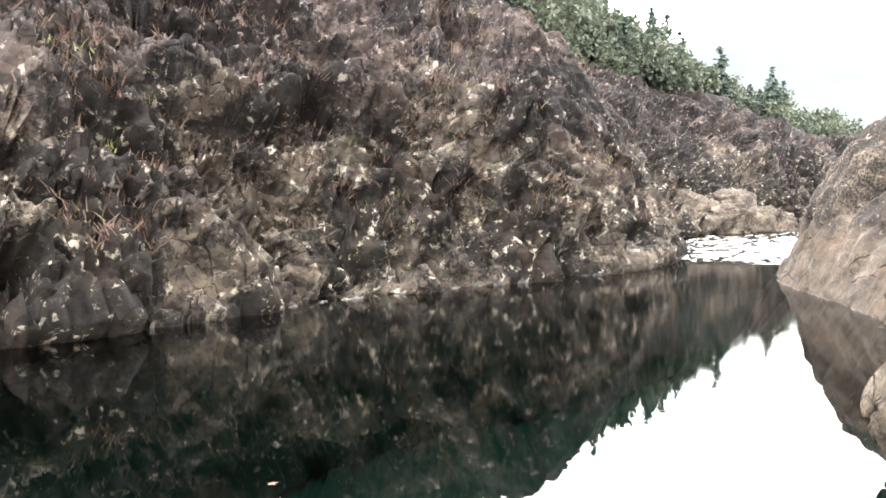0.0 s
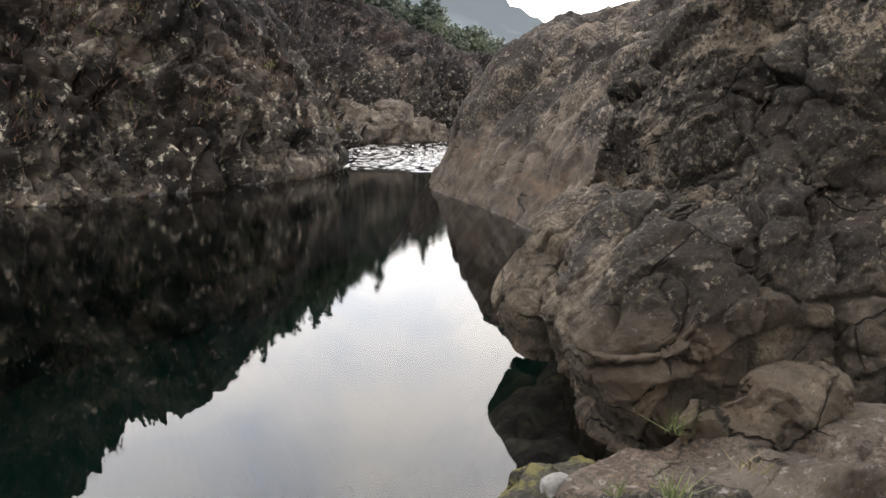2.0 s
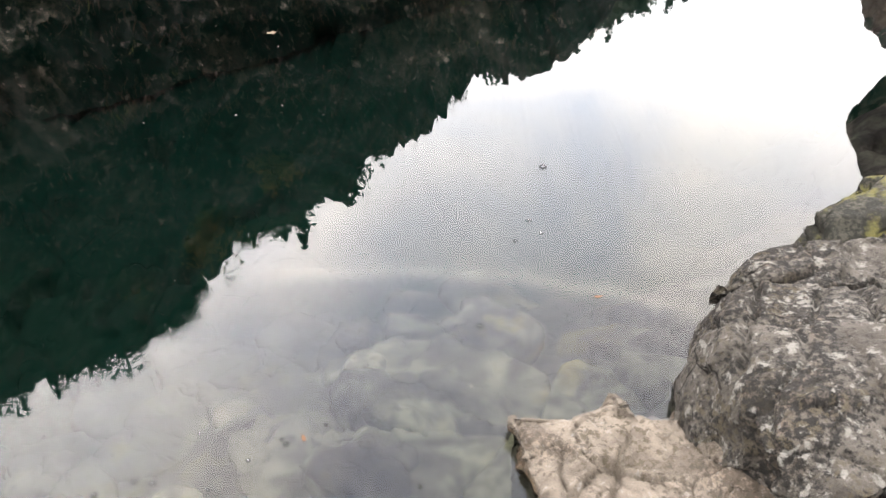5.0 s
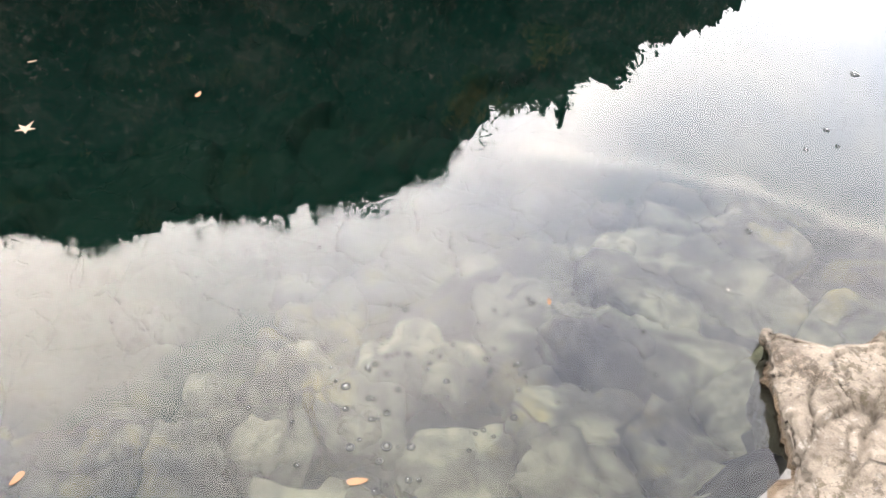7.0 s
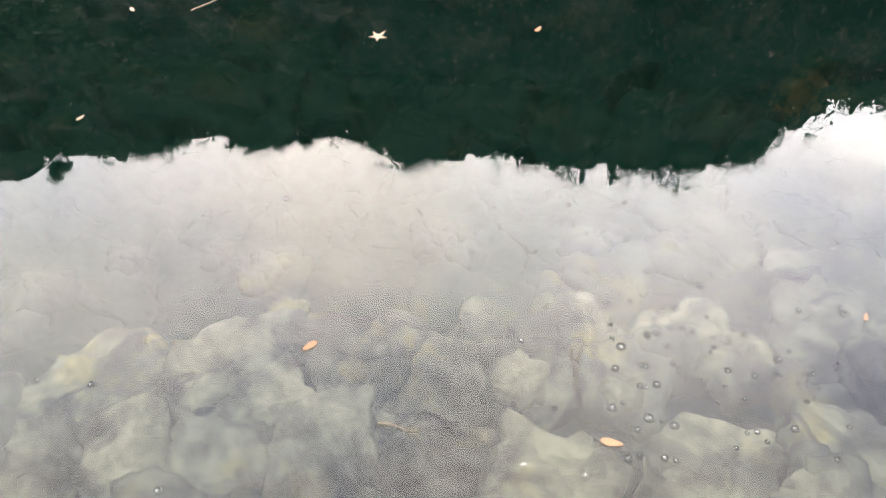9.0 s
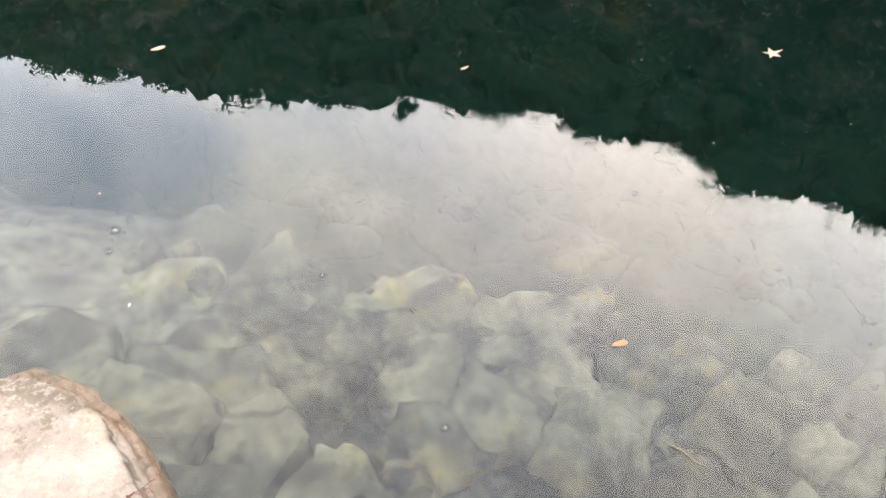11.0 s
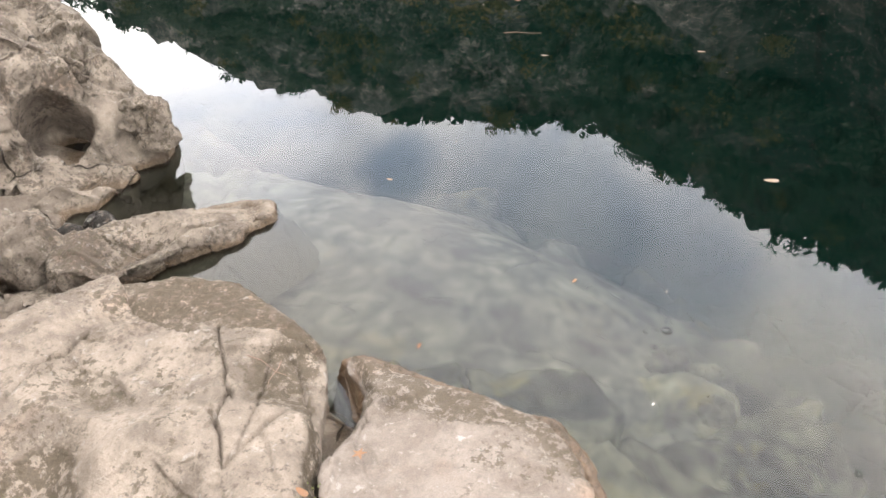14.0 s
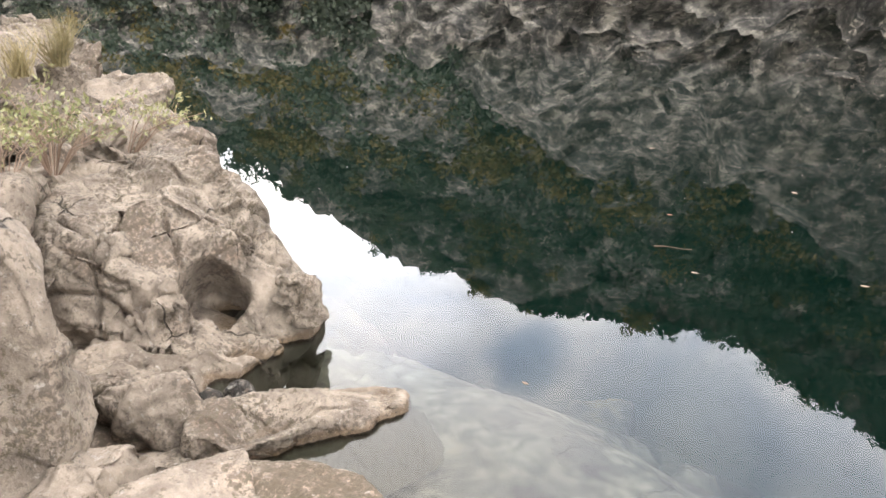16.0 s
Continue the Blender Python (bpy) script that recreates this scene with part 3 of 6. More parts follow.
# ---- large structure ----
def table(xs, ys):
    """A smooth curve through a few stations."""
    xs, ys = np.array(xs, float), np.array(ys, float)
    slopes = np.gradient(ys, xs)

    def at(v):
        v = np.clip(v, xs[0], xs[-1])
        k = np.clip(np.searchsorted(xs, v) - 1, 0, len(xs) - 2)
        w = xs[k + 1] - xs[k]
        t = (v - xs[k]) / w
        return (2 * t**3 - 3 * t**2 + 1) * ys[k] + (t**3 - 2 * t**2 + t) * w * slopes[k] + (3 * t**2 - 2 * t**3) * ys[k + 1] + (t**3 - t**2) * w * slopes[k + 1]

    return at


# far bank: a runs along the river, b inland
AX = np.array([[0.65, 0.76], [-0.76, 0.65]])
shore_b = table((-100, -60, -38, -22, -7, 6, 16, 24.5, 29, 32, 35, 40, 46.5, 54, 66, 90, 150), (-22, 9, 26, 28.7, 20.5, 15.6, 15.6, 14.2, 14.4, 15.6, 19.0, 22.0, 22.9, 22.7, 21, 18, 10))
ridge_z = table((-100, -84, -76, -66, -60, -55, -50, -46, -40, -34, -20, -6, 3, 13, 19, 26, 33, 43, 50, 54, 68, 83, 89, 95, 105, 115, 135, 150), (34, 38, 38.3, 36.3, 38.6, 40.6, 46.2, 49, 49.8, 51.3, 52.0, 48.6, 48.3, 48.6, 49.2, 47.5, 43.6, 42.5, 37.5, 30, 22.5, 21, 18, 17, 14, 13.5, 9, 4))
ridge_h = table((-100, -50, 20, 43, 55, 90, 150), (42, 42, 48, 41, 33, 32, 30))


def far_ground(a, h):
    """Smooth height of the far slope, h metres inland."""
    t = np.maximum(h, 0) / ridge_h(a)
    rise = ridge_z(a) * np.where(t < 1, t**1.05, 1 + 0.06 * (1 - np.exp(-(t - 1) * 3)))
    toe = 2.3 * smooth(0.0, 2.6, h) * (0.75 + 0.35 * np.sin(a * 0.45 + 0.8))
    # two rock spurs reach out to the point, a gully behind it
    toe = toe + 1.3 * np.exp(-(((a - 22.5) / 4.5) ** 2 + ((h - 3.4) / 2.2) ** 2)) + 1.5 * np.exp(-(((a - 29) / 4.0) ** 2 + ((h - 5.0) / 3.2) ** 2))
    toe = toe + 1.6 * np.exp(-(((a - 14) / 3.0) ** 2 + ((h - 7.0) / 2.5) ** 2))
    gully = 1 - 0.5 * np.exp(-(((a - 40) / 5.0) ** 2)) * (1 - smooth(14, 30, h))
    return np.where(h < 0, h * 5.0, rise * 0.94 * gully + toe)


def build_far_bank():
    a = np.concatenate([np.arange(-100, -66, 1.1), np.arange(-66, -20, 0.36), np.arange(-20, 1, 0.3), np.arange(1, 44, 0.085), np.arange(44, 80, 0.22), np.arange(80, 150.1, 0.9)])
    h = np.concatenate([np.arange(-0.8, 9, 0.08), np.arange(9, 15, 0.12), np.arange(15, 30, 0.3), np.arange(30, 80, 1.0)])
    A, Hh = np.meshgrid(a, h, indexing="ij")
    Z = far_ground(A, Hh)
    B = Hh + shore_b(A)
    P = np.stack([AX[0, 0] * A + AX[1, 0] * B, AX[0, 1] * A + AX[1, 1] * B, Z], -1)
    N = -grid_normals(P, False)
    N *= np.sign(N[..., 2:3] + 1e-9)
    p = P.reshape(-1, 3)
    warp = np.stack([fbm(p * 0.16 + 5, 2, 3), fbm(p * 0.16 + 15, 2, 4), fbm(p * 0.16 + 25, 2, 5)], 1)
    q = p + warp * 1.4
    # strata run down along the bank; blocks are long in that direction
    e3 = np.array([0.65 * 0.8, 0.76 * 0.8, -0.6])
    e1 = np.cross(e3, [-0.5, 0.45, 0.74])
    e1 /= np.linalg.norm(e1)
    tilt = np.stack([q @ e1, q @ np.cross(e3, e1), q @ e3], 1)
    d = 1.1 * ridged(q * 0.1, 2, 20) + 0.75 * ridged(tilt * np.array([0.34, 0.34, 0.12]), 3, 21)
    c1, c2, cr, cl = cells(tilt * np.array([0.5, 0.5, 0.17]), 5)
    d += 0.8 * (cr - 0.5) + 1.5 * cl - 0.4 * smooth(-8.0, 2.0, A.ravel()) * (1 - smooth(0.0, 0.1, c2 - c1))
    k1, k2, kr, kl = cells(tilt * np.array([1.3, 1.3, 0.55]), 6)
    near = smooth(-8.0, 2.0, A.ravel())
    d += near * (0.36 * (kr - 0.5) + 0.75 * kl - 0.34 * near * (1 - smooth(0.0, 0.14, k2 - k1)))
    j1, j2, jr, jl = cells(tilt * np.array([3.2, 3.2, 1.7]), 7)
    d += near * (0.17 * (jr - 0.5) + 0.32 * jl - 0.15 * (1 - smooth(0.0, 0.16, j2 - j1)))
    d += near * (0.14 * ridged(q * 1.3, 3, 30) + 0.06 * ridged(q * 4.1, 2, 33)) + (1 - near) * 0.15 * ridged(q * 0.6, 2, 35)
    fade = smooth(-0.3, 1.0, p[:, 2]) * 0.4 + 0.6
    # hollows under the outcrops, dark and deep
    pocket = smooth(0.18, 0.55, fbm(q * np.array([0.55, 0.55, 0.8]), 3, 44)) * (1 - smooth(3.5, 7.0, p[:, 2]))
    d -= 0.9 * (1 + 0.8 * smooth(17, 9, A.ravel())) * pocket
    flatA, flatH = A.ravel(), Hh.ravel()
    d = (d - 0.3 - 0.9 * smooth(7, 16, flatH)) * fade
    # the low end of the point
    d = np.where(d > 0, d * (1 - 0.65 * np.exp(-(((flatA - 29) / 4.5) ** 2 + ((flatH - 2.5) / 4.0) ** 2))), d)
    d = np.where(p[:, 2] < -0.4, d * 0.3, d)
    p = p + N.reshape(-1, 3) * d[:, None]
    p[:, 2] += 0.2 * near * fade * np.abs(fbm(q * 2.2, 2, 40))
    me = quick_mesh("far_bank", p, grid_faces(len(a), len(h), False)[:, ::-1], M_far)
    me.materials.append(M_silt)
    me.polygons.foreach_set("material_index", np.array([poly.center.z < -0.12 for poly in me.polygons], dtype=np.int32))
    return tagged(new("far_bank", me), "brown lichened rock slope rising from the dark river", "river bank", kind="structure")


far_bank = build_far_bank()

# right headland: y along the river, h inland to the east
head_x = table((6, 10, 13, 16, 20, 24, 31, 36, 50, 90), (5.2, 7.2, 8.4, 8.8, 9.5, 9.9, 12.9, 17, 25, 48))


def head_ground(y, h):
    crest = table((6, 12, 18, 24, 30, 36, 60, 90), (3.4, 4.3, 5.4, 6.4, 5.8, 4.8, 6, 9))(y)
    return np.where(h < 0, h * 1.5, crest * (1 - np.exp(-np.maximum(h, 0) * 1.9 / crest * 1.25)) * 1.02 + 0.05 * np.maximum(h - 5, 0))


def build_headland():
    y = np.concatenate([np.arange(5, 36, 0.11), np.arange(36, 90, 0.8)])
    h = np.concatenate([np.arange(-1.5, 8, 0.1), np.arange(8, 45, 0.5)])
    Y, Hh = np.meshgrid(y, h, indexing="ij")
    P = np.stack([head_x(Y) + Hh, Y, head_ground(Y, Hh)], -1)
    N = grid_normals(P, False)
    N *= np.sign(N[..., 2:3] + 1e-9)
    p = P.reshape(-1, 3)
    q = p + 0.8 * np.stack([fbm(p * 0.3, 2, 51), fbm(p * 0.3 + 9, 2, 52), fbm(p * 0.3 + 19, 2, 53)], 1)
    tilt = q @ np.array(Euler((0.2, 0.7, 0.2)).to_matrix())
    c1, c2, cr, cl = cells(tilt * np.array([0.5, 0.5, 0.3]), 8)
    k1, k2, kr, kl = cells(tilt * np.array([1.5, 1.5, 0.8]), 18)
    d = 0.5 * fbm(q * 0.25, 3, 54) + 0.4 * (cr - 0.5) + 0.6 * cl - 0.25 * (1 - smooth(0, 0.1, c2 - c1)) + 0.16 * (kr - 0.5) + 0.3 * kl - 0.07 * (1 - smooth(0, 0.1, k2 - k1)) + 0.12 * ridged(q * 1.1, 3, 56) + 0.05 * ridged(q * 3.7, 2, 57)
    fade = smooth(-0.3, 3.0, p[:, 2]) * 0.75 + 0.25
    p = p + N.reshape(-1, 3) * (d * fade)[:, None]
    me = quick_mesh("headland", p, grid_faces(len(y), len(h), False)[:, ::-1], M_head)
    return tagged(new("headland", me), "rounded brown rock headland with a pale scoured foot", "river bank", kind="structure")


build_headland()


# near bank and river bed: one sheet
EDGE = np.array([(2, -60), (-4, -22), (-6.6, -12), (-7.1, -9.2), (-6.5, -7.6), (-5.0, -5.7), (-3.9, -4.4), (-3.0, -3.95), (-2.55, -3.6), (-2.3, -2.6), (-2.1, -1.7), (-1.6, -0.7), (-0.9, 0.15), (-0.1, 0.9), (0.55, 1.9), (0.85, 2.6), (1.5, 3.2), (2.5, 4.2), (3.8, 5.2), (5.0, 7.2), (6.6, 9.5), (8.2, 13.0), (9.0, 18.0), (12, 31), (30, 60)], float)
SHELF = np.array([(0, -60), (-6, -22), (-8, -12), (-8, -9), (-6.4, -6.0), (-5.5, -3.8), (-5.3, -1.9), (-4.8, -1.1), (-4.9, 0.2), (-4.3, 1.5), (-3.2, 2.7), (-1.9, 4.1), (-0.2, 5.0), (1.6, 5.6), (2.6, 6.8), (3.9, 8.6), (6.2, 10.5), (8, 14), (8.9, 18), (12, 31), (30, 60)], float)


def side_of(line, p):
    """Signed distance to a line: positive on its right-hand side as it runs."""
    best, sign = np.full(len(p), 1e9), np.zeros(len(p))
    for s, e in zip(line[:-1], line[1:]):
        w = e - s
        t = np.clip(((p - s) @ w) / (w @ w), 0, 1)
        v = p - (s + t[:, None] * w)
        d = np.hypot(v[:, 0], v[:, 1])
        c = w[1] * v[:, 0] - w[0] * v[:, 1]
        near = d < best
        sign = np.where(near, np.sign(c), sign)
        best = np.minimum(best, d)
    return best * sign


def near_ground(p):
    """Smooth height of bank, shelf and river bed at plan points."""
    s, f = side_of(EDGE, p), side_of(SHELF, p)
    bank = np.where(s > 0, 0.02 + 0.22 * s, 0)
    bank = np.where(s > 3, 0.68 + 0.12 * (s - 3), bank)
    # unseen slope added behind the eye to block light from the southern sky
    back = 0.6 * p[:, 0] - 0.8 * p[:, 1]
    bank = bank + np.maximum(back - 4.5, 0) * 0.85 * (1 - smooth(45, 80, back) * 0.5)
    shelf = -0.42 - 0.75 * smooth(0, 2.6, -s) - 0.5 * smooth(1.8, 4, -s)
    deep = -1.3 - 2.7 * smooth(0, 2.6, -f)
    under = np.where(f > 0, shelf, np.minimum(deep, shelf))
    under = np.where((f > 0) & (f < 0.7), shelf + (np.minimum(-1.3, shelf) - shelf) * (1 - f / 0.7), under)
    return np.where(s > 0, bank, under * smooth(0, 0.35, -s))


def build_near_bank():
    x = np.concatenate([np.arange(-90, -16, 3.0), np.arange(-16, -6, 0.14), np.arange(-6, 4.5, 0.065), np.arange(4.5, 10, 0.15), np.arange(10, 80, 3)])
    y = np.concatenate([np.arange(-90, -16, 3.0), np.arange(-16, -6, 0.14), np.arange(-6, 6.5, 0.065), np.arange(6.5, 14, 0.15), np.arange(14, 110, 3)])
    X, Y = np.meshgrid(x, y, indexing="ij")
    p2 = np.stack([X.ravel(), Y.ravel()], 1)
    z = near_ground(p2)
    p = np.stack([p2[:, 0], p2[:, 1], z], 1)
    flat = p * np.array([1, 1, 0])
    w = np.stack([fbm(flat * 0.8, 2, 61), fbm(flat * 0.8 + 7, 2, 62), np.zeros(len(p))], 1)
    q = flat + 0.35 * w
    spin = q @ np.array(Euler((0, 0, 0.5)).to_matrix())
    c1, c2, cr, cl = cells(spin * np.array([1.15, 0.75, 0]) + np.array([0, 0, 0.5]), 9)
    k1, k2, kr, kl = cells(spin * np.array([2.6, 2.0, 0]) + np.array([0, 0, 0.5]), 10)
    d = 0.26 * (cr - 0.5) + 0.25 * cl - 0.16 * (1 - smooth(0, 0.08, c2 - c1)) + 0.1 * (kr - 0.5) + 0.12 * kl - 0.05 * (1 - smooth(0, 0.08, k2 - k1)) + 0.03 * fbm(q * 2.5, 3, 64)
    # a broad smooth whaleback under the water to the south-west
    whale = np.exp(-(((p[:, 0] + 3.8) / 1.4) ** 2 + ((p[:, 1] + 2.4) / 1.85) ** 2) ** 1.5)
    d = d * (1 - 0.85 * whale)
    under = 1 - smooth(-0.25, 0.0, z)
    amp = 0.35 + 0.65 * under
    z2 = z + d * amp
    z2 = z2 + whale * (np.maximum(z2, -0.42) - z2) * 0.8
    z2 = np.where(z < -0.15, np.minimum(z2, -0.12), z2)
    p[:, 2] = z2
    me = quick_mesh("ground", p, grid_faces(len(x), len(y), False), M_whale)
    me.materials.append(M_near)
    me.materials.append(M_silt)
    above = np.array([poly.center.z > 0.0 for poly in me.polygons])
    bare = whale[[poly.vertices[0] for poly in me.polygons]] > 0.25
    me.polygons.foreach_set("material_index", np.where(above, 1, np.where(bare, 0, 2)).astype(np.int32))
    return tagged(new("ground", me), "blocky bedrock of the bank running down under the clear water", "ground", kind="structure")


build_near_bank()

# water
wx = np.concatenate([np.arange(-300, 5, 16.0), np.arange(5, 29, 0.12), np.arange(29, 301, 16)])
wy = np.concatenate([np.arange(-300, 29, 14.0), np.arange(29, 68, 0.12), np.arange(68, 301, 15)])
WX, WY = np.meshgrid(wx, wy, indexing="ij")
wp = np.stack([WX.ravel(), WY.ravel(), 0 * WX.ravel()], 1)
# broken water of the riffle at the bend
riffle = smooth(30.5, 36, wp[:, 1] + 0.25 * (wp[:, 0] - 10)) * smooth(4.5, 7, wp[:, 0]) * (1 - smooth(64, 67.5, wp[:, 1]))
wp[:, 2] = riffle * (0.04 * vnoise(wp * np.array([1.5, 2.6, 0]), 301) + 0.055 * vnoise(wp * np.array([3.4, 5.0, 0]), 302))
water = new("water", quick_mesh("water", wp, grid_faces(len(wx), len(wy), False), M_water))
tagged(water, "still clear green river water mirroring slope and sky", "water", kind="structure")


# distant mountains
def mountain_material():
    m, t, out = nodes_of("hazy_mountain")
    geo = t.nodes.new("ShaderNodeNewGeometry")
    z = t.nodes.new("ShaderNodeSeparateXYZ")
    t.links.new(geo.outputs["Position"], z.inputs[0])
    # blue haze and mist painted into the colour; the ridge glows by itself
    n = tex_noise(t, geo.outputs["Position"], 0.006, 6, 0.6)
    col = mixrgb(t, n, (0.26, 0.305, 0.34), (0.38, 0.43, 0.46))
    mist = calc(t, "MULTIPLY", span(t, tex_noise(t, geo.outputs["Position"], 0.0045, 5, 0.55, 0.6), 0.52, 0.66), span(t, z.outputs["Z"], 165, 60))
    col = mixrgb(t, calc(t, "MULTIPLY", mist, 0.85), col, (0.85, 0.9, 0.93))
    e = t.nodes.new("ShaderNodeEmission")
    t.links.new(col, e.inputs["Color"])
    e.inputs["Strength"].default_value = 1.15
    t.links.new(e.outputs[0], out.inputs[0])
    return m


def build_mountain(name, dist, yaws, els, label, seed):
    el = table(yaws, els)
    yaw = np.linspace(yaws[0], yaws[-1], 240)
    v = np.linspace(0, 1, 14)
    Yw, V = np.meshgrid(yaw, v, indexing="ij")
    top = dist * np.tan(np.radians(el(Yw))) + 14 * fbm(np.stack([Yw.ravel() * 0.6, 0 * Yw.ravel(), 0 * Yw.ravel()], 1), 4, seed).reshape(Yw.shape)
    r = dist * (0.75 + 0.25 * V)
    P = np.stack([-np.sin(np.radians(Yw)) * r, np.cos(np.radians(Yw)) * r, -20 + (top + 20) * V], -1)
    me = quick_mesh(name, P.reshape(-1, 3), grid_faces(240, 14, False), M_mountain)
    return tagged(new(name, me), label, "mountain", kind="structure")


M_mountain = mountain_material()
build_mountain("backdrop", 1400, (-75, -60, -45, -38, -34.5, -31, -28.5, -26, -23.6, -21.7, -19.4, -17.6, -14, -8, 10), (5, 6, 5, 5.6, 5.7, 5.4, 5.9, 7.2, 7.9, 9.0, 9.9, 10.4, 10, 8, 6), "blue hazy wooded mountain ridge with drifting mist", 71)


# ---- rocks ----
def ring_spline(pts, n, soft=0.6):
    """A closed smooth curve through a few plan points, n samples evenly spaced."""
    pts = np.array(pts, float)
    k = len(pts)
    dense = []
    for i in range(k):
        p0, p1, p2, p3 = pts[i - 1], pts[i], pts[(i + 1) % k], pts[(i + 2) % k]
        for t in np.linspace(0, 1, 24, endpoint=False):
            c = 0.5 * (2 * p1 + (p2 - p0) * t + (2 * p0 - 5 * p1 + 4 * p2 - p3) * t**2 + (3 * p1 - p0 - 3 * p2 + p3) * t**3)
            dense.append(soft * c + (1 - soft) * (p1 + (p2 - p1) * t))
    dense = np.array(dense)
    seg = np.hypot(*(np.roll(dense, -1, 0) - dense).T)
    arc = np.concatenate([[0], np.cumsum(seg)])
    s = np.linspace(0, arc[-1], n, endpoint=False)
    loop = np.vstack([dense, dense[:1]])
    return np.stack([np.interp(s, arc, loop[:, c]) for c in (0, 1)], 1), arc[-1]


def rock_mesh(name, outline, z0, z1, material, tilt=(0, 0), shrink=0.8, shift=(0, 0), dome=0.08, depth=0.5, belly=0.04, lumps=0.05, facets=0.05, cracks=0.04, size=0.5, seed=1, cell=0.03, squash=(1, 1, 1), edge=0.5, hole=None, soft=0.6, chips=0, chip=0.5, foot=0.94, grain=0.006, joints=(), most=420):
    """A weathered rock: a foot outline in plan, a smaller shifted top, bulging sides, facets and open cracks."""
    rough_ring, length = ring_spline(outline, 64, soft)
    nu = int(np.clip(length / cell, 48, most))
    ring, _ = ring_spline(outline, nu, soft)
    mid = ring.mean(0)
    top_mid = mid + np.array(shift)

    def layer(scale, along, z):
        c = mid + (top_mid - mid) * along
        xy = c + (ring - mid) * scale
        return np.concatenate([xy, np.broadcast_to(np.asarray(z, float).reshape(-1, 1) if np.ndim(z) else z, (nu, 1))], 1)

    def top_z(xy, extra=0.0):
        return z1 + tilt[0] * (xy[:, 0] - top_mid[0]) + tilt[1] * (xy[:, 1] - top_mid[1]) + extra

    rings = [layer(foot, -0.1, z0 - depth), layer(1.0, 0.0, z0)]
    for fz, fs in ((0.45, 0.3), (0.8, edge), (0.96, 0.82)):
        scale = 1 + (shrink - 1) * fs + belly * math.sin(math.pi * fz)
        lay = layer(scale, fz, 0)
        lay[:, 2] = z0 + (top_z(lay[:, :2]) - z0) * fz
        rings.append(lay)
    for fs, fd in ((0.93, 0.15), (0.7, 0.6), (0.35, 0.92), (0.002, 1.0)):
        lay = layer(shrink * fs, 1.0, 0)
        lay[:, 2] = top_z(lay[:, :2], dome * fd)
        rings.append(lay)
    R = np.stack(rings, 1)
    seg = np.linalg.norm(np.diff(R, axis=1), axis=2).mean(0)
    arc = np.concatenate([[0], np.cumsum(seg)])
    nv = int(np.clip(arc[-1] / cell, 16, 260))
    s = np.linspace(0, arc[-1], nv)
    P = np.empty((nu, nv, 3))
    k = np.clip(np.searchsorted(arc, s, side="right") - 1, 0, len(seg) - 1)
    t = ((s - arc[k]) / seg[k])[None, :, None]
    g = lambda j: R[:, np.clip(j, 0, len(seg)), :]  # noqa: E731
    p0, p1, p2, p3 = g(k - 1), g(k), g(k + 1), g(k + 2)
    P = 0.5 * (2 * p1 + (p2 - p0) * t + (2 * p0 - 5 * p1 + 4 * p2 - p3) * t**2 + (3 * p1 - p0 - 3 * p2 + p3) * t**3)
    N = grid_normals(P, True)
    out = P - P.mean((0, 1))
    N *= np.sign((N * out).sum(-1).mean())
    p = P.reshape(-1, 3)
    if chips:
        # flat faces where pieces have split off
        r = random.Random(seed)
        last = max(2, int(nv * 0.85))
        first = int(nv * depth / arc[-1] * 0.6)
        for _ in range(chips):
            i = r.randrange(nu) * nv + r.randrange(first, last)
            n = N.reshape(-1, 3)[i] + np.array([r.gauss(0, 0.4) for _ in range(3)])
            n /= np.linalg.norm(n)
            reach = chip * r.uniform(0.4, 1.1)
            over = np.maximum((p - p[i]) @ n + reach * r.uniform(0.05, 0.15), 0)
            p = p - n * (over * (1 - smooth(0.75 * reach, 1.25 * reach, np.linalg.norm(p - p[i], axis=1))))[:, None]
        N = grid_normals(p.reshape(nu, nv, 3), True)
        N *= np.sign((N * out).sum(-1).mean())
    off = seed * 3.7
    q = (p + off) / size
    w = np.stack([fbm(q * 0.9, 2, seed), fbm(q * 0.9 + 5, 2, seed + 1), fbm(q * 0.9 + 9, 2, seed + 2)], 1)
    q2 = (q + 0.35 * w) @ np.array(Euler((0.3 * seed, 0.5 * seed, 0.2 * seed)).to_matrix()) * np.array(squash)
    c1, c2, cr, cl = cells(q2 * 0.8, seed)
    k1, k2, kr, kl = cells(q2 * 1.9 + 3, seed + 3)
    j1, j2, jr, jl = cells(q2 * 4.6 + 1, seed + 4)
    d = lumps * fbm(q * 0.7, 3, seed + 5) + facets * ((cr - 0.5) + 2.2 * cl) + 0.55 * facets * ((kr - 0.5) + 2.2 * kl) + 0.16 * facets * ((jr - 0.5) + 1.8 * jl)
    d -= cracks * (1 - smooth(0.0, 0.05, c2 - c1)) + 0.4 * cracks * (1 - smooth(0.0, 0.05, k2 - k1)) * (kr > 0.45)
    # long open joints: plan point, bearing, length, depth, half width
    for jx, jy, ja, jlong, deep, wide in joints:
        ca, sa = math.cos(radians(ja)), math.sin(radians(ja))
        along = np.abs((p[:, 0] - jx) * ca + (p[:, 1] - jy) * sa)
        across = np.abs((p[:, 1] - jy) * ca - (p[:, 0] - jx) * sa + 0.05 * vnoise(p * 3.1, seed + 12) + 0.012 * vnoise(p * 17, seed + 13))
        d -= deep * (1 - smooth(0.35 * wide, wide, across)) * (1 - smooth(0.4 * jlong, 0.55 * jlong, along))
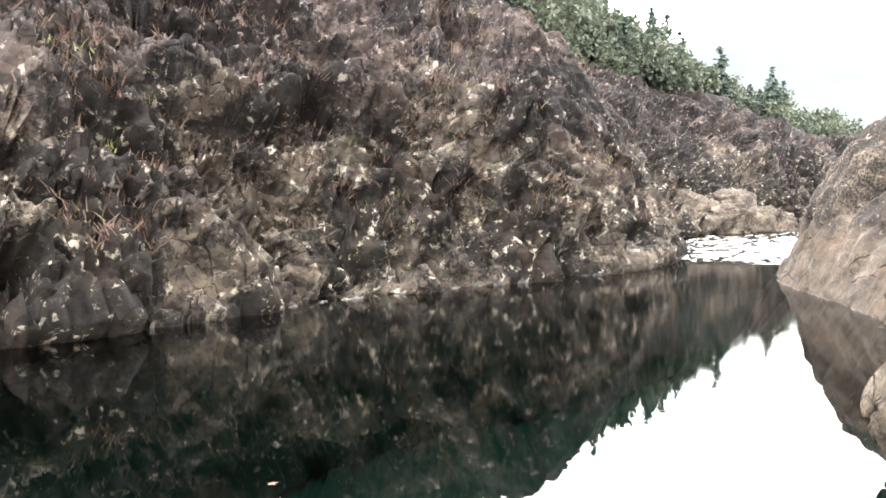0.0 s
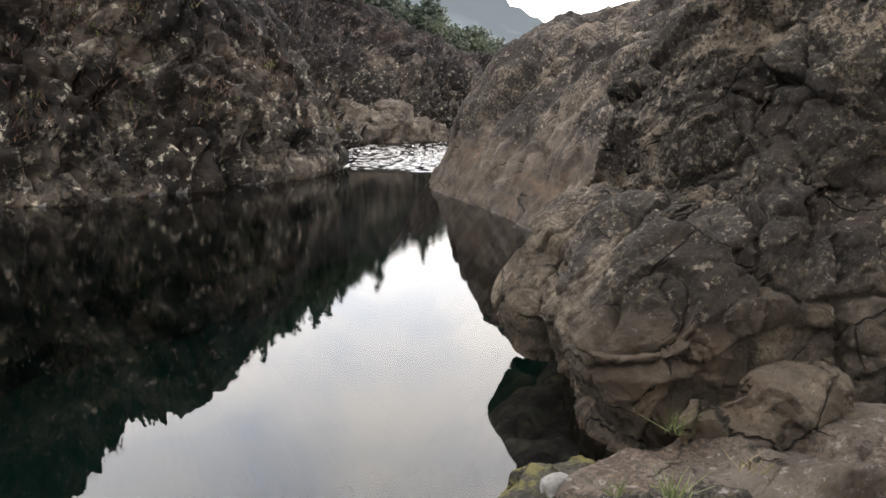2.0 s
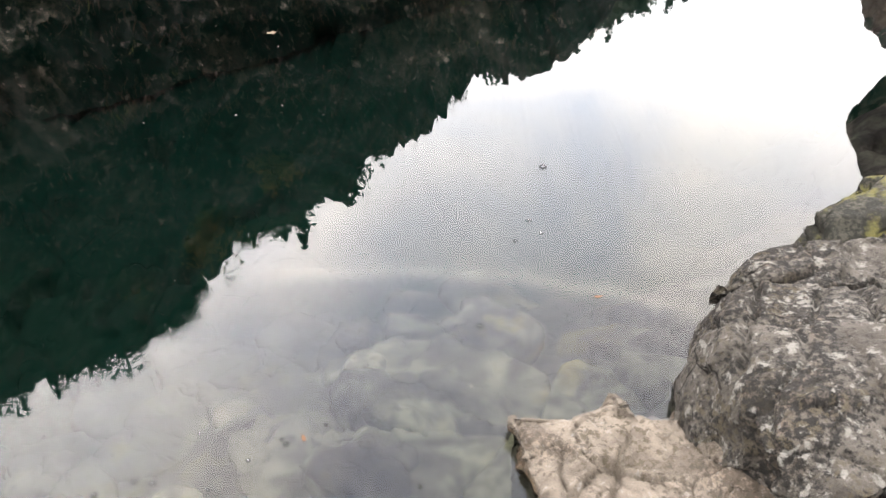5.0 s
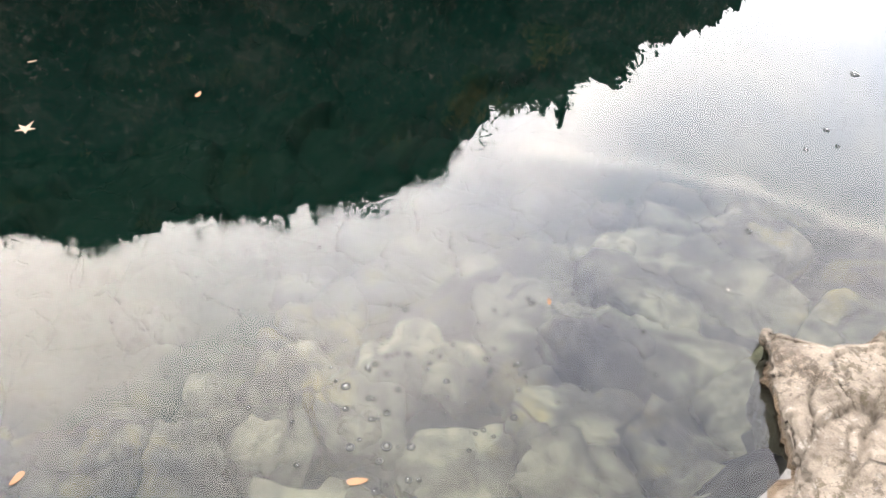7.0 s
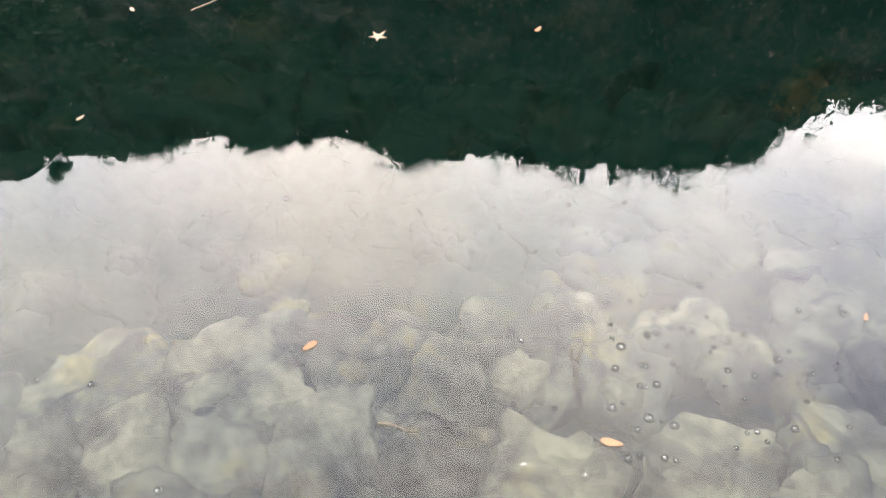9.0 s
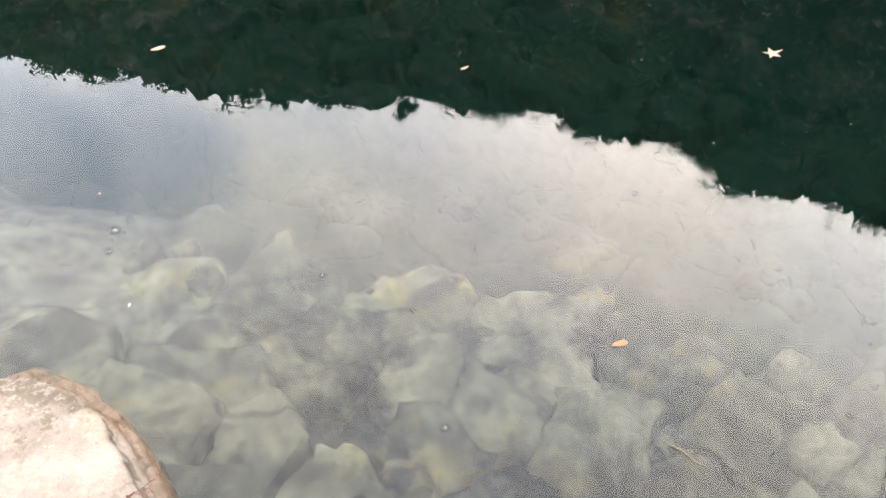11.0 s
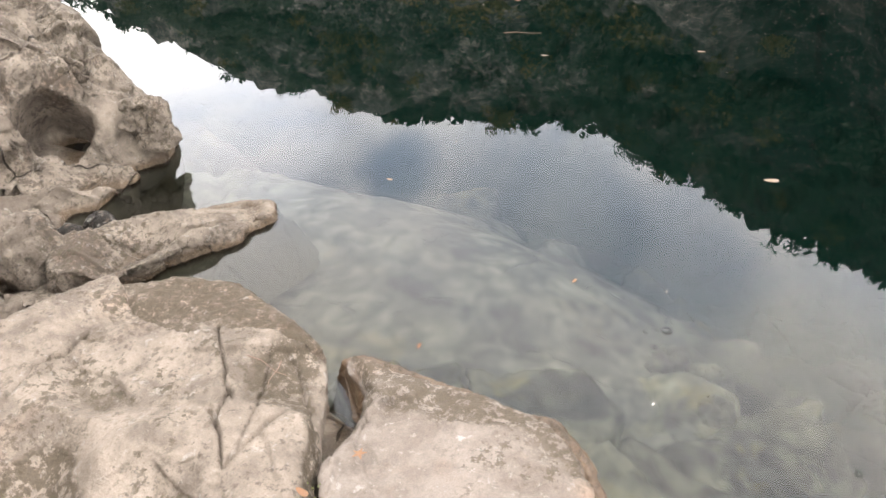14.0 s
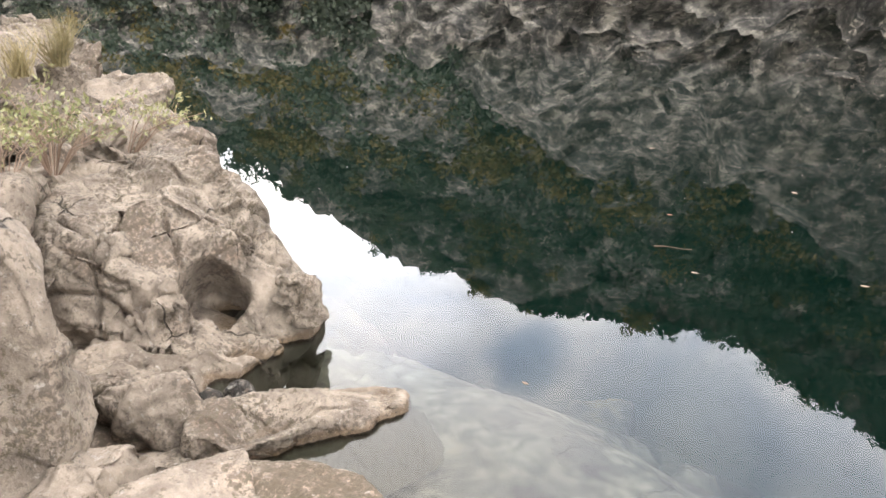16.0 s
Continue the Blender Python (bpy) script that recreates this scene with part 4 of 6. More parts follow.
    # small broken steps
    g1, g2, gr, gl = cells((p + off) * 7.0 @ np.array(Euler((0.4, 0.2 * seed, 0.7)).to_matrix()) * np.array([1.0, 1.0, 0.55]), seed + 6)
    h1, h2, hr_, hl = cells((p + off) * 17.0, seed + 7)
    d += grain * ((gr - 0.5) + 1.5 * gl - 0.8 * (1 - smooth(0.0, 0.1, g2 - g1)) * (gr > 0.5)) + 0.3 * grain * ((hr_ - 0.5) + 1.5 * hl)
    d += 0.2 * lumps * fbm(p * 7 + off, 3, seed + 8) + 0.004 * fbm(p * 30 + off, 2, seed + 9)
    if hole:
        # a scoured pit: centre, radius, depth, and the way it goes in
        centre, hr, hd, way = hole
        way = np.array(way) / np.linalg.norm(way)
        off_c = p - np.array(centre)
        far = np.linalg.norm(off_c - (off_c @ way)[:, None] * way, axis=1) + 0.12 * hr * vnoise(p * 6, seed)
        pit = hd * (1 - smooth(hr * 0.82, hr, far)) * (np.linalg.norm(off_c, axis=1) < 2 * hr)
        p = p + way * pit[:, None]
    # calm the crown, where all rows meet
    grid_d = d.reshape(nu, nv)
    to_tip = smooth(0.0, 0.2, (arc[-1] - s) / arc[-1])[None, :]
    d = (grid_d * to_tip + grid_d.mean(0, keepdims=True) * (1 - to_tip)).ravel()
    tip = N[:, -3:, :].mean((0, 1))
    N[:, -3:, :] = tip / max(np.linalg.norm(tip), 1e-6)
    p = p + N.reshape(-1, 3) * d[:, None]
    return quick_mesh(name, p, grid_faces(nu, nv, True), material)


def rock(name, label, category, *shape, group="", **more):
    ob = new(name, rock_mesh(name, *shape, **more))
    return tagged(ob, label, category, group)


# north side, beside the deep water: a high face of many blocks
face = tagged(new("cliff"), "high brown lichened rock face split into blocks by dark cracks", "rock face")
face.location = (5.5, 6.0, 0)


def block(name, label, parent, *shape, **more):
    ob = new(name, rock_mesh(name, *shape, **more))
    ob.parent = parent
    ob.matrix_parent_inverse = Matrix.Translation(parent.location).inverted()
    return tagged(ob, label)


block("core", "", face, [(5.8, 9.2), (4.9, 7.4), (5.0, 6.2), (5.6, 5.2), (7.5, 4.2), (10.5, 4.5), (11, 9), (9, 12), (7.2, 11.0)], 0.3, 3.75, M_mass, tilt=(0.17, -0.06), shrink=0.78, shift=(0.6, 0.3), dome=0.25, depth=1.2, lumps=0.15, facets=0.14, cracks=0.14, size=1.5, seed=3, cell=0.05, chips=50, chip=0.8, grain=0.04, squash=(1.2, 1.2, 0.45))
block("block", "", face, [(5.15, 8.3), (4.95, 7.4), (5.2, 6.7), (6.1, 6.5), (6.9, 7.6), (6.2, 8.9)], 1.0, 3.3, M_mass, tilt=(0.24, 0), shrink=0.74, shift=(0.4, 0.1), dome=0.12, depth=0.8, lumps=0.09, facets=0.1, cracks=0.11, size=0.9, seed=4, cell=0.032, chips=40, chip=0.7, grain=0.04, squash=(1.3, 1.3, 0.4))
block("block", "", face, [(4.75, 6.7), (4.75, 6.0), (5.3, 5.4), (6.3, 5.5), (6.8, 6.5), (5.8, 7.2)], 1.2, 3.75, M_mass, tilt=(0.24, 0), shrink=0.72, shift=(0.4, 0.2), dome=0.16, depth=0.8, lumps=0.09, facets=0.1, cracks=0.11, size=0.9, seed=6, cell=0.032, chips=40, chip=0.7, grain=0.04, squash=(1.3, 1.3, 0.4))
block("block", "", face, [(4.7, 5.5), (4.9, 4.8), (5.7, 4.3), (7.2, 3.8), (8.6, 4.3), (8.2, 5.8), (6.0, 6.2)], 1.3, 3.9, M_mass, tilt=(0.24, -0.05), shrink=0.74, shift=(0.45, 0.25), dome=0.22, depth=0.5, lumps=0.09, facets=0.1, cracks=0.12, size=1.0, seed=8, cell=0.034, chips=40, chip=0.7, grain=0.04, squash=(1.3, 1.3, 0.4))
block("footing", "", face, [(3.9, 6.0), (3.75, 5.3), (3.7, 4.75), (4.3, 4.5), (6.0, 4.5), (6.2, 5.8), (5.0, 6.3)], 0.1, 0.85, M_mass, shrink=0.95, dome=0.0, depth=0.8, lumps=0.05, facets=0.08, cracks=0.06, size=0.7, seed=45, cell=0.04, chips=12, chip=0.5, grain=0.02)
block("shoulder", "", face, [(4.55, 7.15), (4.3, 6.75), (4.05, 6.25), (4.3, 5.9), (5.2, 5.9), (5.8, 6.6), (5.4, 7.3)], 0.35, 1.85, M_mass, tilt=(0.3, 0), shrink=0.62, shift=(0.45, 0.1), dome=0.1, depth=0.7, belly=0.05, lumps=0.04, facets=0.07, cracks=0.06, size=0.8, seed=12, cell=0.022, chips=24, chip=0.5, grain=0.024)
rock("overhanging_boulder", "grey boulder overhanging the water, cracked like loaves", "boulder", [(3.86, 7.45), (3.92, 7.08), (4.25, 6.88), (4.8, 6.9), (5.2, 7.4), (5.1, 8.0), (4.5, 8.2), (4.0, 7.95)], 0.62, 1.68, M_mass, tilt=(0.25, 0), shrink=0.6, shift=(0.32, 0.08), dome=0.1, depth=0.55, belly=0.06, lumps=0.03, facets=0.05, cracks=0.07, size=0.7, seed=5, cell=0.02, chips=8, chip=0.6, grain=0.012, foot=0.62, soft=0.9)
rock("bulging_rock", "great brown rock bulging over a dark recess", "boulder", [(3.62, 6.15), (3.3, 5.55), (3.1, 4.95), (3.02, 4.5), (3.4, 4.25), (4.2, 4.15), (5.2, 4.05), (6.4, 4.1), (6.6, 5.4), (5.6, 6.2), (4.6, 6.4)], 0.98, 2.15, M_mass, tilt=(0.2, 0.04), shrink=0.62, shift=(0.45, 0.3), dome=0.22, depth=0.6, belly=0.07, lumps=0.06, facets=0.09, cracks=0.09, size=0.85, seed=7, cell=0.022, chips=30, chip=0.6, grain=0.022, foot=0.76, soft=0.8, squash=(1.1, 1.1, 0.6), joints=((4.35, 4.5, 62, 1.6, 0.1, 0.035), (5.0, 4.5, 70, 1.8, 0.14, 0.045)))
rock("mossy_block", "dark mossy block with a wet face at the water", "boulder", [(2.07, 4.1), (2.14, 3.78), (2.55, 3.55), (2.95, 3.9), (2.95, 4.45), (2.45, 4.42)], 0.0, 0.36, M_moss, tilt=(0.1, 0.03), shrink=0.97, dome=0.02, depth=0.8, soft=0.08, edge=0.1, belly=0.0, lumps=0.012, facets=0.03, cracks=0.02, size=0.4, seed=9, cell=0.016, chips=5, chip=0.25)
rock("ledge_slab", "pale flat ledge slab below the rock face", "rock", [(2.5, 3.95), (2.62, 3.5), (2.85, 3.36), (3.9, 3.3), (5.0, 2.9), (5.6, 3.6), (4.6, 4.1), (3.4, 4.2)], 0.3, 0.62, M_ledge, tilt=(0.06, 0), shrink=0.94, dome=0.02, depth=0.6, lumps=0.02, facets=0.03, cracks=0.02, size=0.8, seed=11, cell=0.022, chips=8, chip=0.5, soft=0.4)
rock("wedged_stone", "long rounded brown stone lying in the dark recess above the ledge", "stone", [(3.45, 4.1), (3.6, 3.9), (4.1, 3.78), (4.6, 3.8), (4.7, 4.15), (4.0, 4.3)], 0.66, 0.88, M_mass, tilt=(0.08, 0.05), shrink=0.72, dome=0.05, depth=0.2, lumps=0.03, facets=0.05, cracks=0.02, size=0.4, seed=35, cell=0.018, chips=12, chip=0.3)
STACK = "blocks of the cracked outcrop"
rock("front_boulder", "large grey cracked boulder crusted with white lichen", "boulder", [(1.18, 3.02), (1.08, 2.6), (1.12, 2.05), (1.4, 1.75), (1.62, 2.2), (1.78, 2.55), (2.02, 2.85), (1.62, 3.06), (1.32, 3.12)], 0.1, 0.56, M_dark, tilt=(0.14, 0.0), shrink=0.86, shift=(0.05, -0.02), dome=0.06, depth=0.7, belly=0.02, lumps=0.02, facets=0.035, cracks=0.03, size=0.6, seed=13, cell=0.015, chips=10, chip=0.4, grain=0.008, soft=0.45, group=STACK, joints=((1.3, 2.75, 70, 0.7, 0.04, 0.025), (1.55, 2.7, 60, 0.6, 0.03, 0.02)))
rock("front_boulder", "broad grey-brown boulder with olive lichen and a rusty seam", "boulder", [(1.5, 1.7), (1.64, 2.1), (1.84, 2.5), (2.08, 2.68), (2.4, 2.74), (3.0, 2.7), (3.3, 2.2), (2.9, 1.5), (2.1, 1.35)], 0.15, 0.7, M_dark, tilt=(0.1, 0.06), shrink=0.88, shift=(0.04, -0.04), dome=0.07, depth=0.7, lumps=0.03, facets=0.035, cracks=0.02, size=0.8, seed=15, cell=0.018, chips=8, chip=0.5, grain=0.008, soft=0.5, group=STACK)
rock("outcrop_block", "thin grey slab of the cracked outcrop", "rock", [(1.3, 3.14), (1.45, 3.3), (1.75, 3.42), (2.2, 3.5), (2.3, 3.3), (2.05, 3.1), (1.65, 3.02)], 0.2, 0.52, M_dark, tilt=(0.08, 0.0), shrink=0.92, dome=0.02, depth=0.6, soft=0.2, lumps=0.012, facets=0.03, cracks=0.03, size=0.4, seed=41, cell=0.014, chips=8, chip=0.3, grain=0.008, group=STACK, joints=((1.85, 3.3, 75, 0.5, 0.04, 0.02),))
rock("outcrop_block", "small squared grey block of the cracked outcrop", "rock", [(1.9, 2.86), (2.0, 3.06), (2.16, 3.2), (2.3, 3.12), (2.24, 2.94), (2.1, 2.76)], 0.3, 0.66, M_dark, tilt=(0.05, 0.05), shrink=0.9, dome=0.02, depth=0.5, soft=0.2, lumps=0.01, facets=0.03, cracks=0.02, size=0.35, seed=42, cell=0.013, chips=8, chip=0.25, grain=0.008, group=STACK)
rock("outcrop_block", "pale lichened block of the cracked outcrop", "rock", [(2.14, 2.74), (2.3, 3.06), (2.3, 3.3), (2.7, 3.34), (3.1, 3.1), (2.95, 2.76), (2.5, 2.66)], 0.3, 0.72, M_dark, tilt=(0.06, 0.02), shrink=0.9, dome=0.03, depth=0.5, soft=0.25, lumps=0.02, facets=0.035, cracks=0.03, size=0.45, seed=43, cell=0.015, chips=10, chip=0.3, grain=0.01, group=STACK)
rock("low_white_slab", "low whitish slab sloping into the water", "rock", [(0.42, 2.6), (0.47, 2.4), (0.52, 2.2), (0.6, 1.9), (0.8, 1.2), (1.4, 1.3), (1.5, 2.2), (1.3, 2.62), (0.98, 2.6), (0.88, 2.65), (0.8, 2.78), (0.73, 2.7), (0.66, 2.6)], 0.02, 0.17, M_near, tilt=(0.14, -0.06), shrink=0.95, dome=0.02, depth=0.7, belly=0.0, edge=0.2, soft=0.1, lumps=0.012, facets=0.03, cracks=0.03, size=0.3, seed=16, cell=0.012, chips=4, chip=0.25, joints=((0.78, 2.25, 80, 0.7, 0.03, 0.014), (0.95, 2.2, 150, 0.5, 0.025, 0.012)))

# west side, along the shallow shelf
rock("pale_boulder", "pale rounded boulder with a dark lichen band and brown wet rim", "boulder", [(-2.42, -1.72), (-2.38, -1.4), (-2.36, -1.08), (-2.32, -0.88), (-2.18, -0.7), (-2.02, -0.6), (-1.8, -0.53), (-1.4, -0.42), (-0.9, -0.5), (-0.7, -0.8), (-1.0, -1.14), (-1.42, -1.34), (-1.83, -1.54), (-2.26, -1.84)], 0.0, 0.24, M_pale, tilt=(0.09, -0.01), shrink=0.9, shift=(0.07, -0.02), dome=0.04, depth=0.7, belly=-0.02, lumps=0.02, facets=0.02, cracks=0.0, size=0.7, seed=17, cell=0.012, chips=5, chip=0.4, edge=0.72, hole=((-1.44, -1.2, 0.3), 0.1, 0.07, (0, 0, -1)), soft=0.5)
SLAB_JOINTS = ((-1.99, -2.06, 42, 0.5, 0.034, 0.009), (-1.76, -1.92, 9, 0.24, 0.034, 0.009), (-1.62, -1.84, 51, 0.3, 0.034, 0.009), (-1.85, -1.81, 19, 0.7, 0.02, 0.008), (-1.72, -2.65, -169, 0.5, 0.028, 0.008), (-1.31, -1.46, 90, 0.3, 0.028, 0.008), (-1.67, -1.72, 174, 0.34, 0.02, 0.008), (-2.02, -1.72, 42, 0.4, 0.022, 0.008))
rock("broad_slab", "broad tan slab with a dark lichen edge and long cracks", "rock", [(-2.28, -2.86), (-2.46, -2.64), (-2.56, -2.36), (-2.46, -2.12), (-2.38, -1.96), (-2.26, -1.8), (-2.18, -1.76), (-1.84, -1.59), (-1.44, -1.41), (-0.9, -1.17), (-0.4, -1.3), (-0.4, -2.6), (-1.0, -3.0), (-1.8, -3.0), (-2.1, -2.95)], 0.02, 0.36, M_slab, tilt=(0.1, -0.03), shrink=0.95, dome=0.03, depth=0.6, lumps=0.02, facets=0.03, cracks=0.0, size=0.9, seed=19, most=620, cell=0.0105, squash=(1, 1, 0.6), chips=16, chip=0.5, soft=0.3, joints=SLAB_JOINTS)
rock("rock_tongue", "tan rock tongue running out to a wet point in the water", "rock", [(-3.46, -2.8), (-3.42, -2.92), (-3.28, -3.1), (-3.1, -3.3), (-2.9, -3.46), (-2.6, -3.5), (-2.36, -3.3), (-2.4, -3.08), (-2.62, -2.95), (-2.95, -2.82), (-3.3, -2.72)], 0.0, 0.12, M_near, tilt=(0.13, -0.04), shrink=0.72, shift=(0.1, -0.06), dome=0.05, depth=0.4, lumps=0.015, facets=0.02, cracks=0.0, size=0.45, seed=21, cell=0.01, belly=0.0, chips=6, chip=0.35, foot=1.3, edge=0.6, joints=((-2.95, -3.0, 150, 0.5, 0.025, 0.012), (-2.75, -3.15, 100, 0.35, 0.03, 0.014)))
rock("pothole_rock", "tan jointed rock with a round scoured pothole above the water", "boulder", [(-2.75, -4.1), (-3.05, -3.95), (-3.35, -3.78), (-3.7, -3.7), (-4.0, -3.88), (-4.35, -4.4), (-4.75, -5.1), (-5.0, -6.0), (-4.2, -6.4), (-3.3, -5.8), (-2.6, -4.9), (-2.5, -4.4)], 0.03, 0.9, M_near, tilt=(0.0, -0.2), shrink=0.68, shift=(0.0, -0.12), dome=0.08, depth=0.5, belly=0.0, lumps=0.02, facets=0.055, cracks=0.045, size=0.6, seed=23, cell=0.014, chips=60, chip=0.45, edge=0.6, joints=((-3.2, -4.15, 60, 1.2, 0.05, 0.02), (-3.65, -4.4, 118, 1.0, 0.05, 0.02), (-3.0, -4.6, 32, 1.3, 0.06, 0.022), (-3.85, -4.8, 76, 1.4, 0.06, 0.022), (-3.4, -5.0, 140, 1.2, 0.05, 0.02), (-2.9, -4.35, 102, 0.9, 0.05, 0.02)), hole=((-3.42, -4.2, 0.34), 0.21, 0.55, (-0.45, -0.55, -0.7)))
rock("jutting_stone", "small angular stone jutting over the water", "stone", [(-3.56, -3.9), (-3.6, -3.72), (-3.7, -3.64), (-3.8, -3.68), (-3.82, -3.8), (-3.7, -3.96)], 0.22, 0.38, M_near, tilt=(-0.2, 0.1), shrink=0.6, dome=0.02, depth=0.08, lumps=0.012, facets=0.04, cracks=0.0, size=0.2, seed=24, cell=0.01, chips=12, chip=0.14)
rock("round_stone", "smooth round grey stone at the pool edge", "stone", [(-2.98, -3.62), (-3.02, -3.5), (-2.92, -3.4), (-2.82, -3.46), (-2.84, -3.58)], -0.05, 0.1, M_dark, shrink=0.75, dome=0.04, depth=0.2, lumps=0.01, facets=0.01, cracks=0.0, size=0.2, seed=26, cell=0.012, group="round stones at the pool")
rock("round_stone", "smooth round grey stone at the pool edge", "stone", [(-2.85, -3.7), (-2.88, -3.6), (-2.8, -3.52), (-2.7, -3.56), (-2.7, -3.67)], -0.05, 0.09, M_dark, shrink=0.75, dome=0.04, depth=0.2, lumps=0.01, facets=0.01, cracks=0.0, size=0.2, seed=28, cell=0.012, group="round stones at the pool")
rock("upright_boulder", "tall pale boulder with a flat broken side", "boulder", [(-2.15, -3.6), (-1.92, -3.25), (-1.4, -3.1), (-0.8, -3.4), (-0.9, -4.4), (-1.8, -4.7), (-2.3, -4.2)], 0.45, 1.4, M_near, tilt=(0.1, 0), shrink=0.8, shift=(0.06, -0.05), dome=0.1, depth=0.5, belly=0.04, lumps=0.03, facets=0.04, cracks=0.01, size=0.7, seed=25, cell=0.02, chips=26, chip=0.55)
rock("pool_rock", "smooth pale rock beside the small inlet pool", "rock", [(-2.75, -4.1), (-2.85, -3.75), (-2.65, -3.5), (-2.35, -3.45), (-2.2, -3.8), (-2.4, -4.2)], 0.0, 0.3, M_near, tilt=(0.1, -0.1), shrink=0.8, dome=0.05, depth=0.4, lumps=0.04, facets=0.05, cracks=0.015, size=0.4, seed=27, cell=0.018, chips=16, chip=0.3)
rock("wet_ledge", "tan rock ledge with a wet brown hollow by the pool", "rock", [(-2.4, -4.4), (-2.45, -3.9), (-2.72, -3.78), (-3.05, -3.74), (-3.35, -3.76), (-3.6, -3.85), (-3.5, -4.2), (-3.0, -4.5)], -0.02, 0.15, M_near, tilt=(0.05, -0.2), shrink=0.85, dome=0.03, depth=0.4, lumps=0.02, facets=0.04, cracks=0.02, size=0.4, seed=37, cell=0.014, chips=20, chip=0.3)
rock("bank_boulder", "pale brown boulder on the bank", "boulder", [(-2.3, -3.62), (-2.25, -3.35), (-2.0, -3.2), (-1.75, -3.4), (-1.85, -3.7), (-2.1, -3.8)], 0.2, 0.5, M_near, shrink=0.8, dome=0.06, depth=0.3, lumps=0.04, facets=0.07, cracks=0.02, size=0.4, seed=29, cell=0.018, chips=30, chip=0.45, group="bank boulders")
rock("bank_boulder", "pale brown boulder on the bank", "boulder", [(-2.35, -3.2), (-2.15, -3.05), (-1.9, -3.1), (-1.9, -3.3), (-2.2, -3.4)], 0.15, 0.36, M_near, shrink=0.8, dome=0.06, depth=0.3, lumps=0.04, facets=0.05, cracks=0.01, size=0.4, seed=31, cell=0.016, chips=30, chip=0.45, group="bank boulders")
rock("flat_stone", "flat pale brown stone among the boulders", "rock", [(-2.0, -3.05), (-1.8, -2.85), (-1.3, -2.85), (-1.2, -3.2), (-1.7, -3.3)], 0.3, 0.5, M_near, shrink=0.85, dome=0.05, depth=0.3, lumps=0.03, facets=0.05, cracks=0.02, size=0.4, seed=33, cell=0.016, chips=14, chip=0.3)
# scoured boulders at the foot of the far bank, by the riffle
for i, (bx, by, bz, br) in enumerate([(13.6, 53.8, 1.5, 1.5), (15.4, 55.4, 2.1, 1.6), (17.6, 56.9, 1.6, 1.5), (19.6, 58.0, 2.1, 1.7), (22.0, 60.0, 1.7, 1.8), (24.6, 62.0, 1.5, 1.7), (16.6, 58.0, 2.9, 1.9), (20.6, 60.8, 2.8, 1.9)]):
    rng = random.Random(300 + i)
    ring = [(bx + br * rng.uniform(0.8, 1.2) * math.cos(k), by + br * rng.uniform(0.8, 1.2) * math.sin(k)) for k in np.arange(0, 6.2, 0.9)]
    rock("shore_boulder", "pale scoured boulder at the foot of the far bank", "boulder", ring, 0.2, bz, M_toe, tilt=(-0.05, 0.1), shrink=0.7, dome=0.2, depth=1.2, lumps=0.15, facets=0.25, cracks=0.12, size=1.6, seed=310 + i, cell=0.14, chips=16, chip=1.2, soft=0.4, group="boulders at the far shore")
# the bank beyond, rising to the shrubs
rng = random.Random(4)
for i, (bx, by, bz, br) in enumerate([(-2.9, -4.9, 0.75, 0.55), (-3.5, -5.6, 0.95, 0.6), (-4.6, -6.6, 0.95, 0.75), (-5.3, -7.7, 1.1, 0.8), (-3.9, -6.9, 1.3, 0.7), (-2.6, -5.5, 1.2, 0.6), (-4.9, -8.6, 1.5, 0.9), (-3.2, -6.4, 1.4, 0.55), (-6.0, -8.9, 1.0, 0.8), (-4.1, -7.9, 1.6, 0.6), (-2.4, -6.6, 1.5, 0.8), (-5.4, -9.9, 1.7, 0.9)]):
    ring = [(bx + br * rng.uniform(0.8, 1.15) * math.cos(k), by + br * rng.uniform(0.8, 1.15) * math.sin(k)) for k in np.arange(0, 6.2, 0.9)]
    rock("bank_boulder", "angular pale brown boulder on the bank", "boulder", ring, bz - 0.75, bz, M_near, tilt=(rng.uniform(-0.1, 0.15), rng.uniform(-0.2, 0.1)), shrink=0.8, dome=0.06, depth=0.6, lumps=0.025, facets=0.08, cracks=0.05, size=0.5, seed=40 + i, cell=0.028, chips=60, chip=0.4, group="bank boulders")

# ---- stones under the water ----
def clip(poly, p, n):
    """The part of a polygon on the near side of a line."""
    out = []
    for i in range(len(poly)):
        a, b = poly[i - 1], poly[i]
        da, db = (a[0] - p[0]) * n[0] + (a[1] - p[1]) * n[1], (b[0] - p[0]) * n[0] + (b[1] - p[1]) * n[1]
        if (da <= 0) != (db <= 0):
            t = da / (da - db)
            out.append((a[0] + (b[0] - a[0]) * t, a[1] + (b[1] - a[1]) * t))
        if db <= 0:
            out.append(b)
    return out


# slabs of jointed bedrock, as a fitted paving with dark joints
rng = random.Random(11)
turn = radians(32)
seeds = []
for i in range(-16, 17):
    for j in range(-22, 23):
        u, v = (i + rng.uniform(-0.48, 0.48)) * 0.6, (j + rng.uniform(-0.48, 0.48) + 0.5 * (i % 2)) * 0.38
        x, y = -1.2 + u * math.cos(turn) - v * math.sin(turn), 0.8 + u * math.sin(turn) + v * math.cos(turn)
        seeds.append((x, y))
